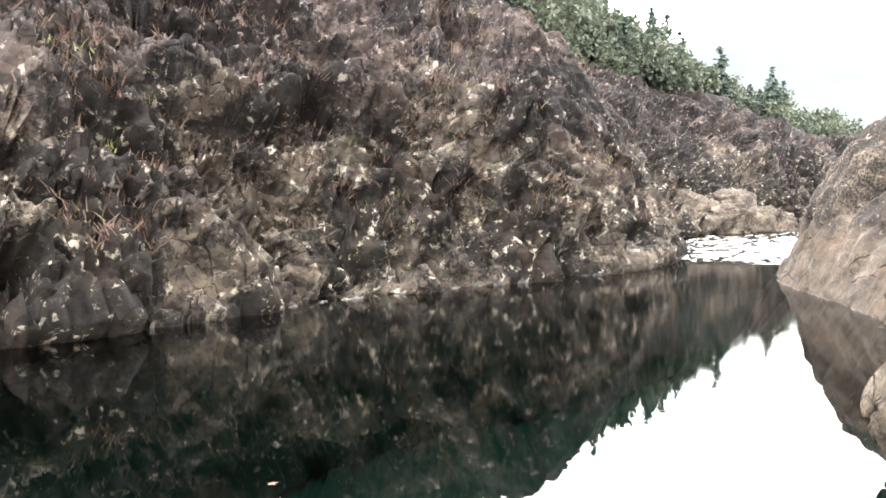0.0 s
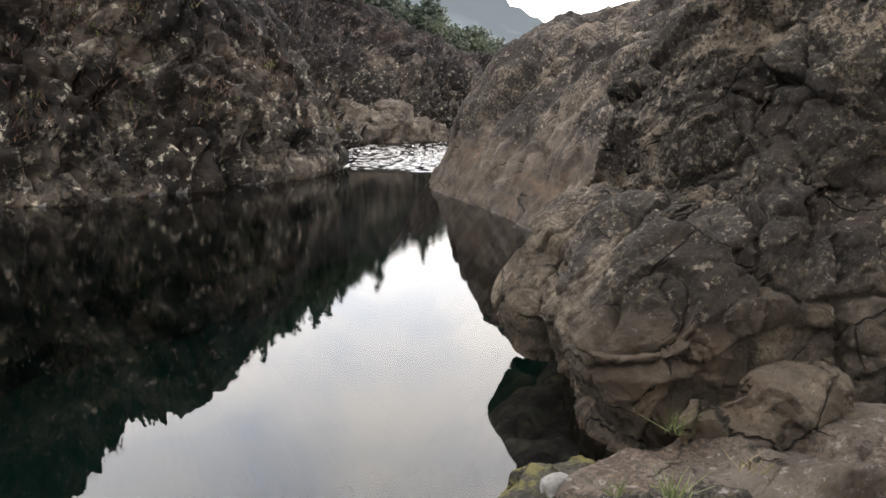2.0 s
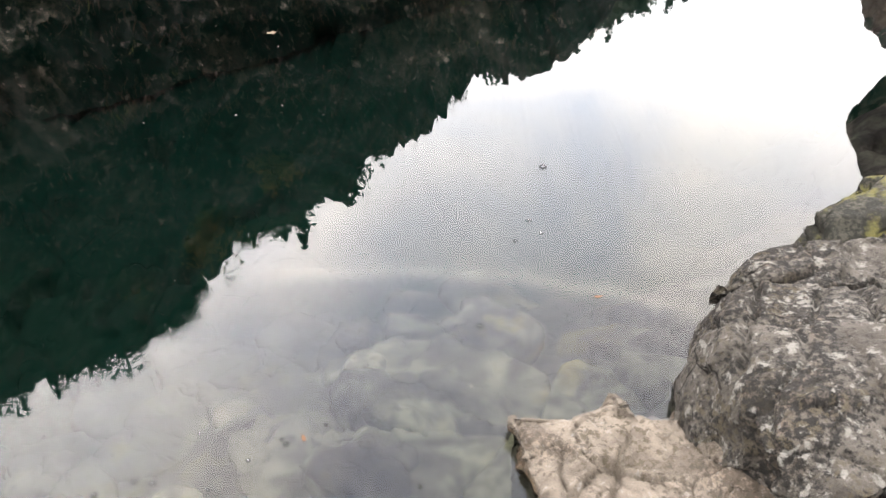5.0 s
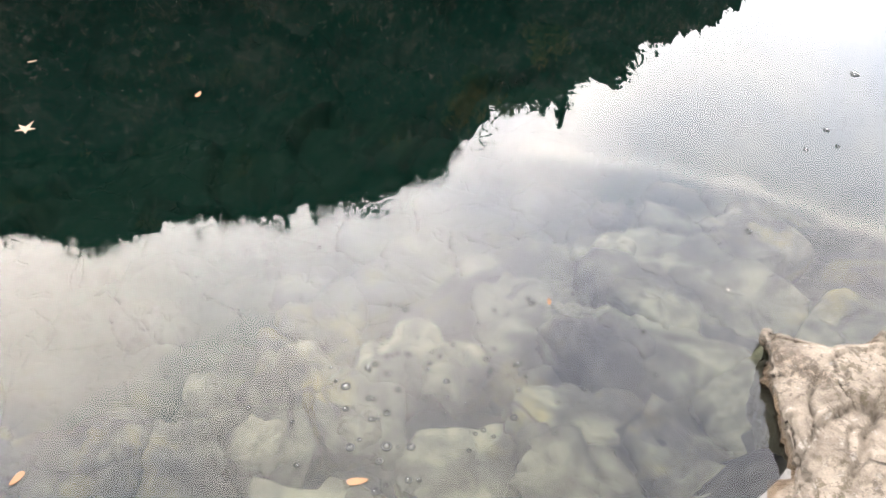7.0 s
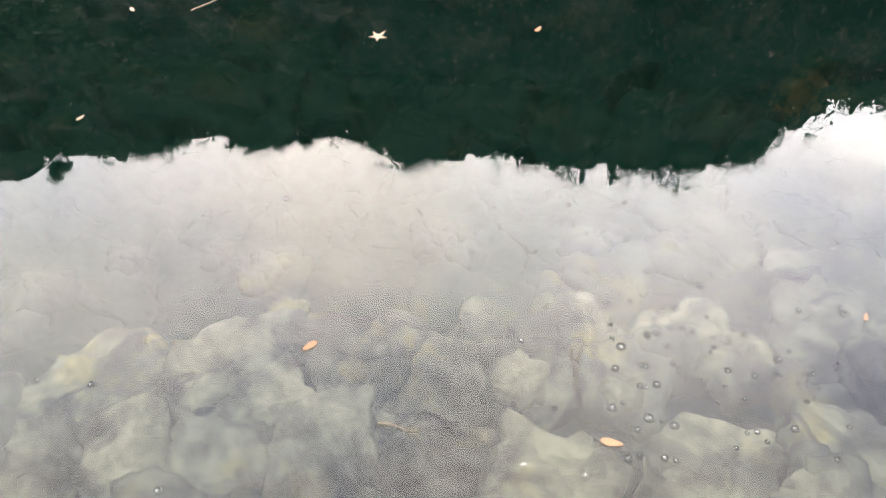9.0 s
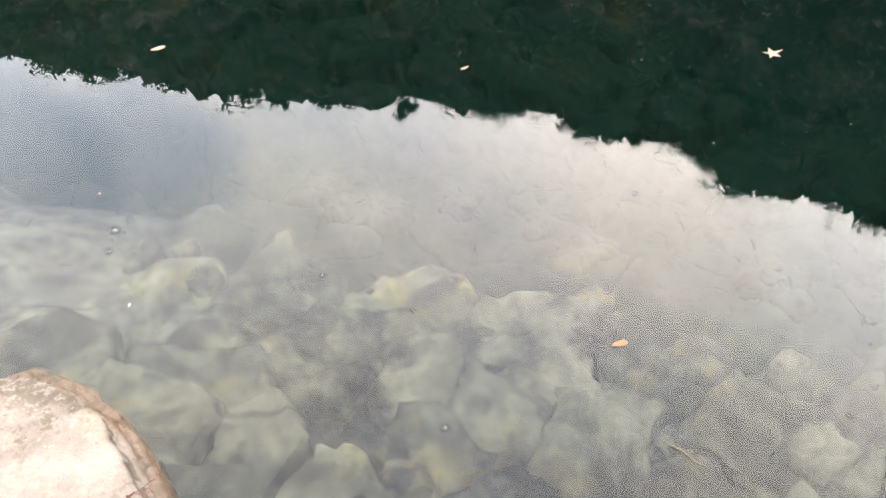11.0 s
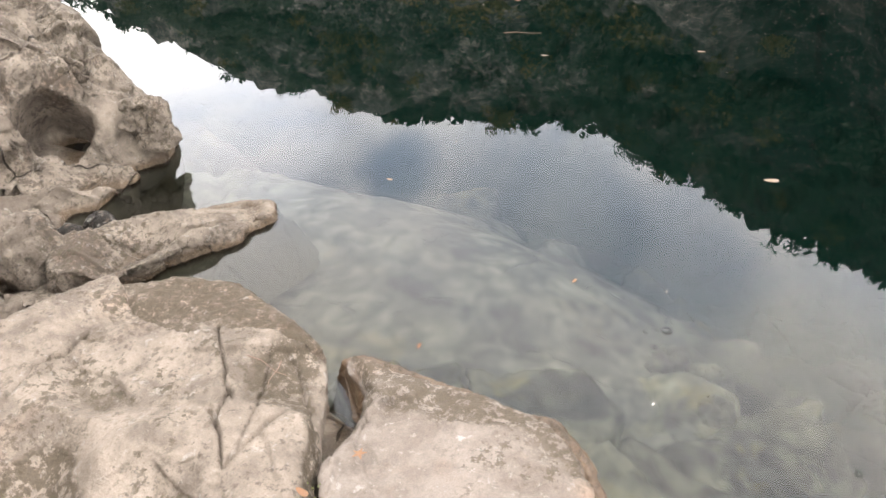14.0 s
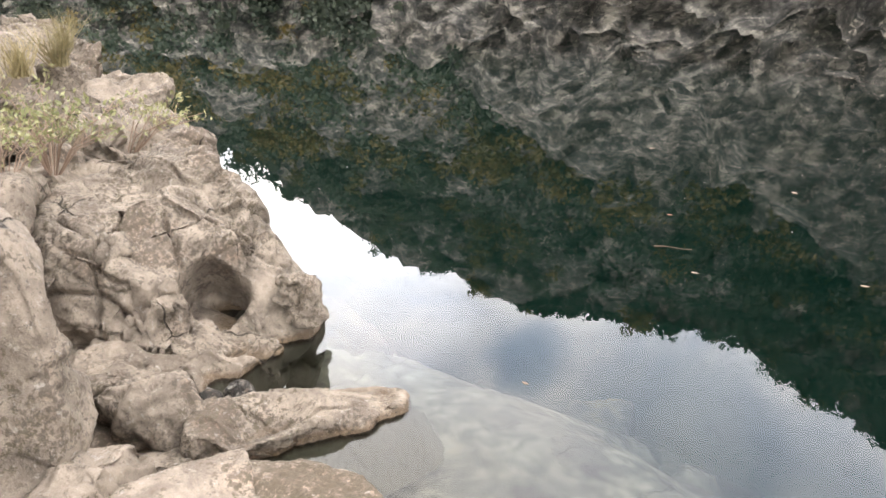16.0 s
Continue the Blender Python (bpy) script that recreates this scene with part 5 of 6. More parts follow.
# the blocks that stand out, and the pits between them
STOUT = [(-2.3, 1.03), (-2.15, 1.49), (-1.0, 1.52), (-1.69, 1.65), (-1.13, 2.26), (-0.52, 1.9), (-0.16, 2.34), (-0.1, 2.05), (0.08, 2.77), (0.22, 2.28), (-0.52, 2.91), (-0.22, 2.64), (-1.69, 1.02), (-2.08, 0.68), (0.05, 3.24), (0.36, 3.56), (0.67, 3.91), (-1.1, 2.7), (-1.45, 1.95), (-2.3, -0.62), (-2.1, -0.24), (-1.88, -0.02), (-2.26, 0.42), (-2.5, 1.05), (-2.64, 0.05), (-2.62, -0.34), (-1.95, 0.35), (-3.95, -0.27), (-3.43, 0.03), (-3.37, -0.55), (-2.89, 0.54), (-2.95, -0.2), (-3.6, 0.45)]
PITS = [(-1.44, 1.3), (-2.19, 0.12), (-0.75, 2.4), (-1.08, 1.86), (-0.62, 1.5)]
seeds = [q for q in seeds if min(math.dist(q, w) for w in STOUT + PITS) > 0.36] + STOUT + PITS
where = np.array(seeds)
inside = (side_of(EDGE, where) < -0.1) & (side_of(SHELF, where) > -0.15) & (((where[:, 0] + 3.8) / 1.35) ** 2 + ((where[:, 1] + 2.4) / 1.85) ** 2 > 1) & (where[:, 1] > -2.6) & ~((where[:, 0] > 0.45) & (where[:, 1] > 3.7)) & (where[:, 0] > -6.5) & (where[:, 1] > -5.5) & (where[:, 1] < 6)
level = near_ground(where)
for k in np.flatnonzero(inside):
    x, y = seeds[k]
    if (x, y) in PITS:
        continue
    poly = [(x - 0.9, y - 0.9), (x + 0.9, y - 0.9), (x + 0.9, y + 0.9), (x - 0.9, y + 0.9)]
    for m in np.flatnonzero((np.abs(where - where[k]).max(1) < 1.6)):
        if m != k:
            n = (seeds[m][0] - x, seeds[m][1] - y)
            g = math.hypot(*n)
            mid = 0.5 * g - rng.choice((0.003, 0.005, 0.008, 0.022))
            poly = clip(poly, (x + n[0] / g * mid, y + n[1] / g * mid), n)
    if len(poly) < 3:
        continue
    z = min(level[k] + rng.uniform(0.09, 0.2), -0.17)
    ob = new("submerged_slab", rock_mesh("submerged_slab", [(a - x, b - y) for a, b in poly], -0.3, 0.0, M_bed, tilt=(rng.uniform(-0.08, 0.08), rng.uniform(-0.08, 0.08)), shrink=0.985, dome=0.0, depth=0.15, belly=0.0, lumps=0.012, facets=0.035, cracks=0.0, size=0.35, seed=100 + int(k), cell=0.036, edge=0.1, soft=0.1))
    ob.location = (x, y, z)
    tagged(ob, "silted grey-green bedrock slab under the water", "stone", "slabs under the water")


# loose stones on the slabs
def loose_stone(seed):
    r = random.Random(seed)
    n = r.choice((5, 6, 7))
    ring = [(0.16 * r.uniform(0.75, 1.25) * math.cos(k * 2 * math.pi / n), 0.12 * r.uniform(0.75, 1.25) * math.sin(k * 2 * math.pi / n)) for k in range(n)]
    return rock_mesh("submerged_stone", ring, -0.06, 0.05, M_bed, shrink=0.8, dome=0.02, depth=0.05, lumps=0.012, facets=0.04, cracks=0.0, size=0.16, seed=200 + seed, cell=0.025, edge=0.3, soft=0.35)


loose = [loose_stone(k) for k in range(6)]
for _ in range(110):
    x, y = rng.uniform(-5.5, 2.5), rng.uniform(-4.0, 5.0)
    q = np.array([[x, y]])
    if side_of(EDGE, q)[0] > -0.4 or side_of(SHELF, q)[0] < 0.1 or y < -0.9:
        continue
    ob = new("submerged_stone", loose[rng.randrange(6)])
    ob.matrix_basis = pose(x, y, min(near_ground(q)[0] + 0.22, -0.2), rng.uniform(-12, 12), rng.uniform(-12, 12), rng.uniform(0, 360)) @ Matrix.Scale(rng.uniform(0.6, 1.5), 4)
    tagged(ob, "small silted stone lying on the slabs under the water", "stone", "loose stones under the water")


# ---- trees ----
def cards(centres, directions, length, width, rnd):
    """Small leaf blades: one quad for each centre."""
    n = len(centres)
    d = directions / np.maximum(np.linalg.norm(directions, axis=1, keepdims=True), 1e-6)
    side = np.cross(d, rnd.normal(size=(n, 3)))
    side /= np.maximum(np.linalg.norm(side, axis=1, keepdims=True), 1e-6)
    L = (length * rnd.uniform(0.6, 1.3, n))[:, None]
    W = (width * rnd.uniform(0.6, 1.3, n))[:, None]
    v = np.stack([centres - d * L * 0.5, centres + side * W * 0.5, centres + d * L * 0.5, centres - side * W * 0.5], 1)
    return v.reshape(-1, 3), np.arange(4 * n).reshape(-1, 4)


def tube(bm, pts, r0, r1, sides=6):
    """A tapered bent stem through points."""
    rings = []
    pts = [Vector(p) for p in pts]
    for i, p in enumerate(pts):
        d = (pts[min(i + 1, len(pts) - 1)] - pts[max(i - 1, 0)]).normalized()
        a = d.orthogonal().normalized()
        b = d.cross(a)
        r = r0 + (r1 - r0) * i / (len(pts) - 1)
        rings.append([bm.verts.new(p + (a * math.cos(k * 2 * math.pi / sides) + b * math.sin(k * 2 * math.pi / sides)) * r) for k in range(sides)])
    for lo, hi in zip(rings[:-1], rings[1:]):
        for k in range(sides):
            bm.faces.new((lo[k], lo[(k + 1) % sides], hi[(k + 1) % sides], hi[k]))
    bm.faces.new(rings[-1])


def conifer(seed, tall, label):
    rnd, r = np.random.default_rng(seed), random.Random(seed)
    tree = tagged(new("conifer"), label, "tree", "trees along the ridge")
    bm = bmesh.new()
    tube(bm, [(0, 0, -0.6), (0.05, 0, tall * 0.3), (0.0, 0.06, tall * 0.65), (0.05, 0.02, tall)], 0.17, 0.02)
    part("trunk", bm, M_bark, tree)
    cs, ds = [], []
    z = tall * 0.14
    while z < tall * 0.99:
        reach = (1 - z / tall) ** 0.8 * tall * 0.24 + 0.15
        for k in range(r.randint(4, 7)):
            a, lng = r.uniform(0, 6.28), reach * r.uniform(0.6, 1.15)
            m = max(3, int(lng * 7))
            t = rnd.uniform(0.15, 1, m)
            droop = -0.3 * t**1.5 * lng + 0.1 * lng
            c = np.stack([np.cos(a) * t * lng, np.sin(a) * t * lng, z + droop], 1) + rnd.normal(size=(m, 3)) * 0.09
            cs.append(c)
            ds.append(np.stack([np.cos(a) + rnd.normal(size=m) * 0.5, np.sin(a) + rnd.normal(size=m) * 0.5, rnd.normal(size=m) * 0.25 - 0.15], 1))
        z += r.uniform(0.28, 0.5)
    v, f = cards(np.vstack(cs), np.vstack(ds), 0.7, 0.36, rnd)
    crown = new("crown", quick_mesh("crown", v, f, M_conifer, False))
    crown.parent = tree
    return tree


def broadleaf(name, seed, tall, spread, leaf_mat, label, group, trunk_part=0.3, leaves=900, leaf=0.56):
    rnd, r = np.random.default_rng(seed), random.Random(seed)
    tree = tagged(new(name), label, "tree" if trunk_part > 0.1 else "bush", group)
    bm = bmesh.new()
    fork = (r.uniform(-0.1, 0.1) * tall, r.uniform(-0.1, 0.1) * tall, tall * trunk_part)
    tube(bm, [(0, 0, -0.5), (fork[0] * 0.4, fork[1] * 0.4, fork[2] * 0.5), fork], 0.026 * tall, 0.016 * tall)
    ends = []
    for k in range(r.randint(6, 9)):
        a, up = k * 2.4 + r.uniform(-0.4, 0.4), r.uniform(0.25, 1.0)
        out = spread * r.uniform(0.55, 1.0) * (1.1 - 0.6 * up)
        tip = (fork[0] + out * math.cos(a), fork[1] + out * math.sin(a), fork[2] + (tall - fork[2]) * up * 0.92)
        mid = (fork[0] + out * 0.45 * math.cos(a), fork[1] + out * 0.45 * math.sin(a), fork[2] + (tip[2] - fork[2]) * 0.6)
        tube(bm, [fork, mid, tip], 0.011 * tall, 0.003 * tall, 5)
        ends += [tip, mid, tuple((np.array(tip) + mid) / 2)]
    part("trunk", bm, M_bark, tree)
    ends = np.array(ends)
    pick = rnd.integers(0, len(ends), 26 + len(ends))
    puffs = ends[pick] + rnd.normal(size=(len(pick), 3)) * np.array([0.17, 0.17, 0.12]) * spread
    c = puffs[rnd.integers(0, len(puffs), leaves)] + rnd.normal(size=(leaves, 3)) * spread * 0.12
    c[:, 2] = np.maximum(c[:, 2], tall * 0.06)
    v, f = cards(c, rnd.normal(size=(leaves, 3)) + np.array([0, 0, -0.3]), leaf, leaf * 0.7, rnd)
    crown = new("crown", quick_mesh("crown", v, f, leaf_mat, False))
    crown.parent = tree
    return tree


def world_of(a, h):
    b = h + float(shore_b(np.array([a]))[0])
    return 0.65 * a - 0.76 * b, 0.76 * a + 0.65 * b, float(far_ground(np.array([a]), np.array([h]))[0])


RIDGE = "trees along the ridge"
kinds = [conifer(1, 9.5, "dark green conifer on the rocky ridge"), conifer(2, 7.5, "dark green conifer on the rocky ridge"), conifer(3, 11.0, "tall dark conifer on the rocky ridge"), broadleaf("broadleaf_tree", 4, 7.0, 2.6, M_broad, "green broadleaf tree on the rocky ridge", RIDGE), broadleaf("spreading_tree", 5, 5.5, 2.8, M_broad, "low green broadleaf tree on the rocky ridge", RIDGE), broadleaf("autumn_tree", 6, 6.0, 2.6, M_autumn, "yellowing broadleaf tree on the rocky ridge", RIDGE)]
bushes = [broadleaf("bush", 7, 2.4, 1.9, M_broad, "dense green bush on the rock slope", "bushes on the slope", 0.08, 600, 0.27), broadleaf("bush", 8, 2.0, 1.7, M_autumn, "orange and brown autumn bush on the slope", "bushes on the slope", 0.08, 600, 0.27)]
rng = random.Random(21)
spots = []
for a in np.arange(-98, 56, 1.4):
    for row in range(2):
        aa = a + rng.uniform(-1.4, 1.4)
        spots.append((aa, float(ridge_h(np.array([aa]))[0]) * (0.98 - 0.1 * row) + rng.uniform(-1.5, 1.5), rng.choices(range(6), (0.8, 0.8, 0.1, 6, 6, 0.6))[0], rng.uniform(0.16, 0.36)))
for _ in range(270):
    aa = rng.uniform(62, 145)
    spots.append((aa, float(ridge_h(np.array([aa]))[0]) * rng.uniform(0.55, 1.05), rng.choices(range(6), (1, 1, 0.3, 6, 6, 0))[0], rng.uniform(0.6, 1.0)))
for _ in range(130):
    aa = rng.uniform(64, 92)
    spots.append((aa, float(ridge_h(np.array([aa]))[0]) * rng.uniform(0.72, 1.05), rng.choices(range(6), (1, 1, 0.3, 6, 6, 0))[0], rng.uniform(0.5, 0.9)))
planted = {}


def plant(thing, x, y, z, lean, turn, sc):
    """The first call sets the thing itself, later ones a copy of it."""
    m = pose(x, y, z, lean, -lean * 0.6, turn)
    if thing.name not in planted:
        planted[thing.name] = sc
        thing.matrix_basis = m @ Matrix.Scale(sc, 4)
    else:
        copy_thing(thing, m @ Matrix.Scale(sc / planted[thing.name], 4))


for aa, hh, k, sc in spots:
    x, y, z = world_of(aa, hh)
    plant(kinds[k], x, y, z - 0.3 - (3.4 if aa < 56 else 1.5) * sc, rng.uniform(-3, 3), rng.uniform(0, 360), sc)
for _ in range(110):
    aa = rng.uniform(-96, 8) if rng.random() < 0.8 else rng.uniform(8, 50)
    hh = float(ridge_h(np.array([aa]))[0]) * rng.uniform(0.3, 0.92)
    x, y, z = world_of(aa, hh)
    plant(bushes[rng.random() < 0.35], x, y, z - 0.2, rng.uniform(-8, 8), rng.uniform(0, 360), rng.uniform(0.6, 1.4))
# wooded lower slope downstream, touched by autumn
trnd = np.random.default_rng(23)
stands = {False: [], True: []}
for _ in range(680):
    aa = rng.uniform(-100, -40)
    hh = 0.8 + 33 * rng.random() ** 1.5 if aa < -56 else rng.uniform(12, 36)
    x, y, z = world_of(aa, hh)
    turning = 5 < hh < 17 and rng.random() < 0.55 or rng.random() < 0.08
    wide = rng.uniform(1.2, 3.2)
    puffs = trnd.normal(size=(7, 3)) * np.array([0.4, 0.4, 0.26]) * wide
    stands[turning].append(np.array([x, y, z + 0.12 * wide]) + puffs[trnd.integers(0, 7, 250)] + trnd.normal(size=(250, 3)) * 0.14 * wide)
# dark wood on the upper slope
for _ in range(520):
    aa = rng.uniform(-50, 52)
    hh = float(ridge_h(np.array([aa]))[0]) * (rng.uniform(0.42, 0.95) if aa < 20 else rng.uniform(0.86, 0.97))
    x, y, z = world_of(aa, hh)
    wide = rng.uniform(1.0, 2.6)
    puffs = trnd.normal(size=(7, 3)) * np.array([0.45, 0.45, 0.25]) * wide
    stands[False].append(np.array([x, y, z + 0.25 * wide]) + puffs[trnd.integers(0, 7, 200)] + trnd.normal(size=(200, 3)) * 0.2 * wide)
# the wooded crest of the ridge
for _ in range(330):
    aa = rng.uniform(-100, 56)
    hh = float(ridge_h(np.array([aa]))[0]) * rng.uniform(0.95, 1.02)
    x, y, z = world_of(aa, hh)
    wide = rng.uniform(0.5, 1.2)
    puffs = trnd.normal(size=(5, 3)) * np.array([0.45, 0.45, 0.35]) * wide
    stands[False].append(np.array([x, y, z - 0.6]) + puffs[trnd.integers(0, 5, 90)] + trnd.normal(size=(90, 3)) * 0.22 * wide)
for turning, name, mat, label in ((False, "green_thicket", M_broad, "dense dark green thicket covering the upper slope"), (True, "autumn_thicket", M_autumn, "yellow-brown autumn thicket on the downstream slope")):
    c = np.vstack(stands[turning])
    v, f = cards(c, trnd.normal(size=c.shape), 0.42, 0.3, trnd)
    tagged(new(name, quick_mesh(name, v, f, mat, False)), label, "bushes", kind="stuff")
# single conifers that stand out above the crest: bearing and elevation of their tops, seen across the water
crest_a = np.linspace(-98, 110, 400)
crest = [world_of(a, float(ridge_h(np.array([a]))[0])) for a in crest_a]
crest_bearing = np.array([math.degrees(math.atan2(x, y)) for x, y, z in crest])
for bearing, el, k in ((-11.0, 31.9, 0), (-12.6, 31.2, 1), (-30.8, 38.9, 0), (-33.3, 38.9, 1), (-75.7, 34.8, 3), (-5.4, 27.6, 4), (2.9, 21.8, 3), (-84.8, 32.7, 1), (-46.2, 38.0, 3), (13.8, 14.9, 2), (14.8, 14.3, 0), (12.2, 14.8, 3)):
    x, y, z = crest[int(np.argmin(np.abs(crest_bearing - bearing)))]
    tall = math.hypot(x, y) * math.tan(radians(el)) - 2.4 - z + 0.8
    plant(kinds[k], x, y, z - 0.8, 0, 70 * k, min(max(tall / (9.5, 7.5, 11.0, 7.0, 5.5)[k], 0.25), 1.0))
# trees above the near rock face
for x, y, z, k, sc in ((16.5, 15.4, 4.3, 3, 0.5), (18.5, 15.8, 4.5, 0, 0.4), (20, 17, 4.5, 4, 0.6), (18, 14.5, 4.2, 4, 0.5)):
    plant(kinds[k], x, y, z - 0.3, 2, 40 * k, sc)


# dry brush between the far rocks
def blades(roots, tall, width, rnd, spread=0.5):
    n = len(roots)
    up = np.stack([rnd.normal(size=n) * spread, rnd.normal(size=n) * spread, np.ones(n)], 1)
    side = np.stack([rnd.normal(size=n), rnd.normal(size=n), rnd.normal(size=n) * 0.2], 1)
    side /= np.linalg.norm(side, axis=1, keepdims=True)
    L = tall * rnd.uniform(0.5, 1.3, n)[:, None]
    W = width * rnd.uniform(0.6, 1.4, n)[:, None]
    bend = roots + up * L * 0.6 + side * 0
    tip = roots + up * L + np.stack([rnd.normal(size=n), rnd.normal(size=n), 0 * up[:, 0]], 1) * L * 0.25
    v = np.stack([roots - side * W, roots + side * W, bend + side * W * 0.7, bend - side * W * 0.7, tip], 1).reshape(-1, 3)
    i = np.arange(n)[:, None] * 5
    f = np.vstack([np.hstack([i, i + 1, i + 2]), np.hstack([i, i + 2, i + 3]), np.hstack([i + 3, i + 2, i + 4])])
    return v, f


nrnd = np.random.default_rng(31)
bank_co = np.empty(len(far_bank.data.vertices) * 3, dtype=np.float32)
far_bank.data.vertices.foreach_get("co", bank_co)
bank_co = bank_co.reshape(-1, 3).astype(float)
away = np.hypot(bank_co[:, 0], bank_co[:, 1])
ok = (bank_co[:, 2] > 1.6) & (bank_co[:, 2] < 16) & (away < 60) & (0.65 * bank_co[:, 0] + 0.76 * bank_co[:, 1] > 2) & (fbm(bank_co * 0.35, 3, 77) > -0.05)
for name, mat, count, tall, label in (("dry_brush", M_brush, 22000, 0.26, "reddish brown dry brush between the rocks"), ("yellow_grass", M_tuft, 2600, 0.22, "yellow-green grass tufts on the rocks")):
    pick = np.flatnonzero(ok & (fbm(bank_co * 0.8, 2, 78 + len(name)) > (0.05 if name == "dry_brush" else 0.45)))
    seeds = bank_co[nrnd.choice(pick, count // 4)]
    roots = np.repeat(seeds, 4, 0) + nrnd.normal(size=(len(seeds) * 4, 3)) * np.array([0.12, 0.12, 0.03]) - np.array([0, 0, 0.05])
    v, f = blades(roots, tall, 0.02, nrnd, 0.6)
    tagged(new(name, quick_mesh(name, v, f, mat, False)), label, "brush", kind="stuff")


# ---- plants on the near rocks ----
def grass_tuft(name, x, y, z, tall, count, mat, label, seed, spread=0.4):
    rnd = np.random.default_rng(seed)
    roots = rnd.normal(size=(count, 3)) * np.array([0.035, 0.035, 0.004])
    v, f = blades(roots, tall, 0.004, rnd, spread)
    ob = new(name, quick_mesh(name, v, f, mat, False))
    ob.location = (x, y, z)
    return tagged(ob, label, "grass", "grass tufts on the rocks")


def shrub(x, y, z, stems, seed, label, leaf_len=0.045, reach=0.6, aim=(0, 0)):
    r, rnd = random.Random(seed), np.random.default_rng(seed)
    top = tagged(new("shrub"), label, "shrub")
    top.location = (x, y, z)
    cs, ds = [], []
    for k in range(stems):
        a = r.uniform(0, 6.28)
        out = reach * r.uniform(0.5, 1.1)
        dx, dy = math.cos(a) * out * 0.8 + aim[0], math.sin(a) * out * 0.8 + aim[1]
        rise = reach * r.uniform(0.3, 0.9)
        pts = [(0.04 * math.cos(a), 0.04 * math.sin(a), -0.05), (dx * 0.35, dy * 0.35, rise * 0.5), (dx * 0.75, dy * 0.75, rise * 0.85), (dx, dy, rise)]
        bm = bmesh.new()
        tube(bm, pts, 0.005, 0.0015, 5)
        for j in range(3):
            q = Vector(pts[1]).lerp(Vector(pts[2]), r.random())
            w = q + Vector((r.uniform(-0.12, 0.12), r.uniform(-0.12, 0.12), r.uniform(0.04, 0.16)))
            tube(bm, [q, (q + w) / 2 + Vector((0, 0, 0.01)), w], 0.0022, 0.001, 4)
            m = r.randint(3, 8)
            cs.append(np.array(w) + rnd.normal(size=(m, 3)) * 0.025)
            ds.append(rnd.normal(size=(m, 3)) + np.array([0, 0, 0.5]))
        part("stem", bm, M_twig, top)
        m = r.randint(5, 12)
        t = rnd.uniform(0.55, 1.05, m)[:, None]
        cs.append(np.array(pts[1]) * (1 - t) + np.array(pts[3]) * t + rnd.normal(size=(m, 3)) * 0.02)
        ds.append(rnd.normal(size=(m, 3)) + np.array([0, 0, 0.6]))
    v, f = cards(np.vstack(cs), np.vstack(ds), leaf_len, leaf_len * 0.42, rnd)
    leaves = new("leaves", quick_mesh("leaves", v, f, M_shrub, False))
    leaves.parent = top
    return top


shrub(-3.3, -5.5, 1.0, 26, 51, "thin-stemmed shrub with small pale green leaves", reach=0.62, aim=(-0.1, 0.12))
shrub(-4.1, -5.75, 0.95, 10, 52, "sparse pale green shrub at the rock edge", reach=0.42, aim=(-0.15, 0.2))
shrub(-2.75, -5.2, 1.0, 14, 53, "thin twiggy shrub with few pale leaves", reach=0.55)
for i, (x, y, z, n, tall) in enumerate(((-4.3, -6.8, 1.45, 160, 0.34), (-3.6, -6.2, 1.5, 140, 0.3), (-4.9, -7.6, 1.5, 120, 0.3), (-3.0, -5.7, 1.35, 90, 0.26))):
    grass_tuft("grass_tuft", x, y, z, tall, n, M_drygrass, "dry yellow grass tuft growing from the bank rocks", 60 + i)
for i, (x, y, z, n, tall, m) in enumerate(((2.5, 2.92, 0.86, 40, 0.11, M_greengrass), (2.5, 3.35, 0.66, 26, 0.09, M_greengrass), (3.3, 3.95, 0.68, 24, 0.16, M_greengrass), (3.1, 3.1, 0.82, 22, 0.08, M_drygrass))):
    grass_tuft("grass_tuft", x, y, z, tall, n, m, "short green grass tuft in a rock joint", 70 + i, 0.7)


def twig_vine(x, y, z, turn, seed, label, mat, size=0.3):
    """A trailing stem with many short crooked side twigs and withered buds."""
    r = random.Random(seed)
    top = tagged(new("creeping_twig"), label, "twig")
    top.matrix_basis = pose(x, y, z, 0, 0, turn)
    for lead in range(3):
        p, d = Vector((0, 0, 0.0)), Vector((1, r.uniform(-0.6, 0.6), 0.15)).normalized()
        pts = [p.copy()]
        lng = size * (1.0, 0.75, 0.5)[lead]
        for j in range(10):
            d = (d + Vector((r.uniform(-0.45, 0.45), r.uniform(-0.45, 0.45), r.uniform(-0.15, 0.12)))).normalized()
            p = p + d * lng / 10
            p.z = max(0.004, min(p.z, 0.06))
            pts.append(p.copy())
        bm = bmesh.new()
        tube(bm, pts, 0.0024, 0.0012, 5)
        for q in pts[3:]:
            for _ in range(r.randint(1, 3)):
                e = Vector((r.uniform(-1, 1), r.uniform(-1, 1), r.uniform(-0.2, 0.5))).normalized() * size * r.uniform(0.04, 0.13)
                tip = q + e
                tip.z = max(0.004, tip.z)
                tube(bm, [q, (q + tip) / 2 + Vector((r.uniform(-1, 1), r.uniform(-1, 1), 0.3)) * 0.006, tip], 0.0015, 0.0009, 4)
                if r.random() < 0.5:
                    bud = bmesh.ops.create_icosphere(bm, subdivisions=1, radius=r.uniform(0.002, 0.005))["verts"]
                    bmesh.ops.translate(bm, verts=bud, vec=tip)
        part("stem", bm, mat, top)
    return top


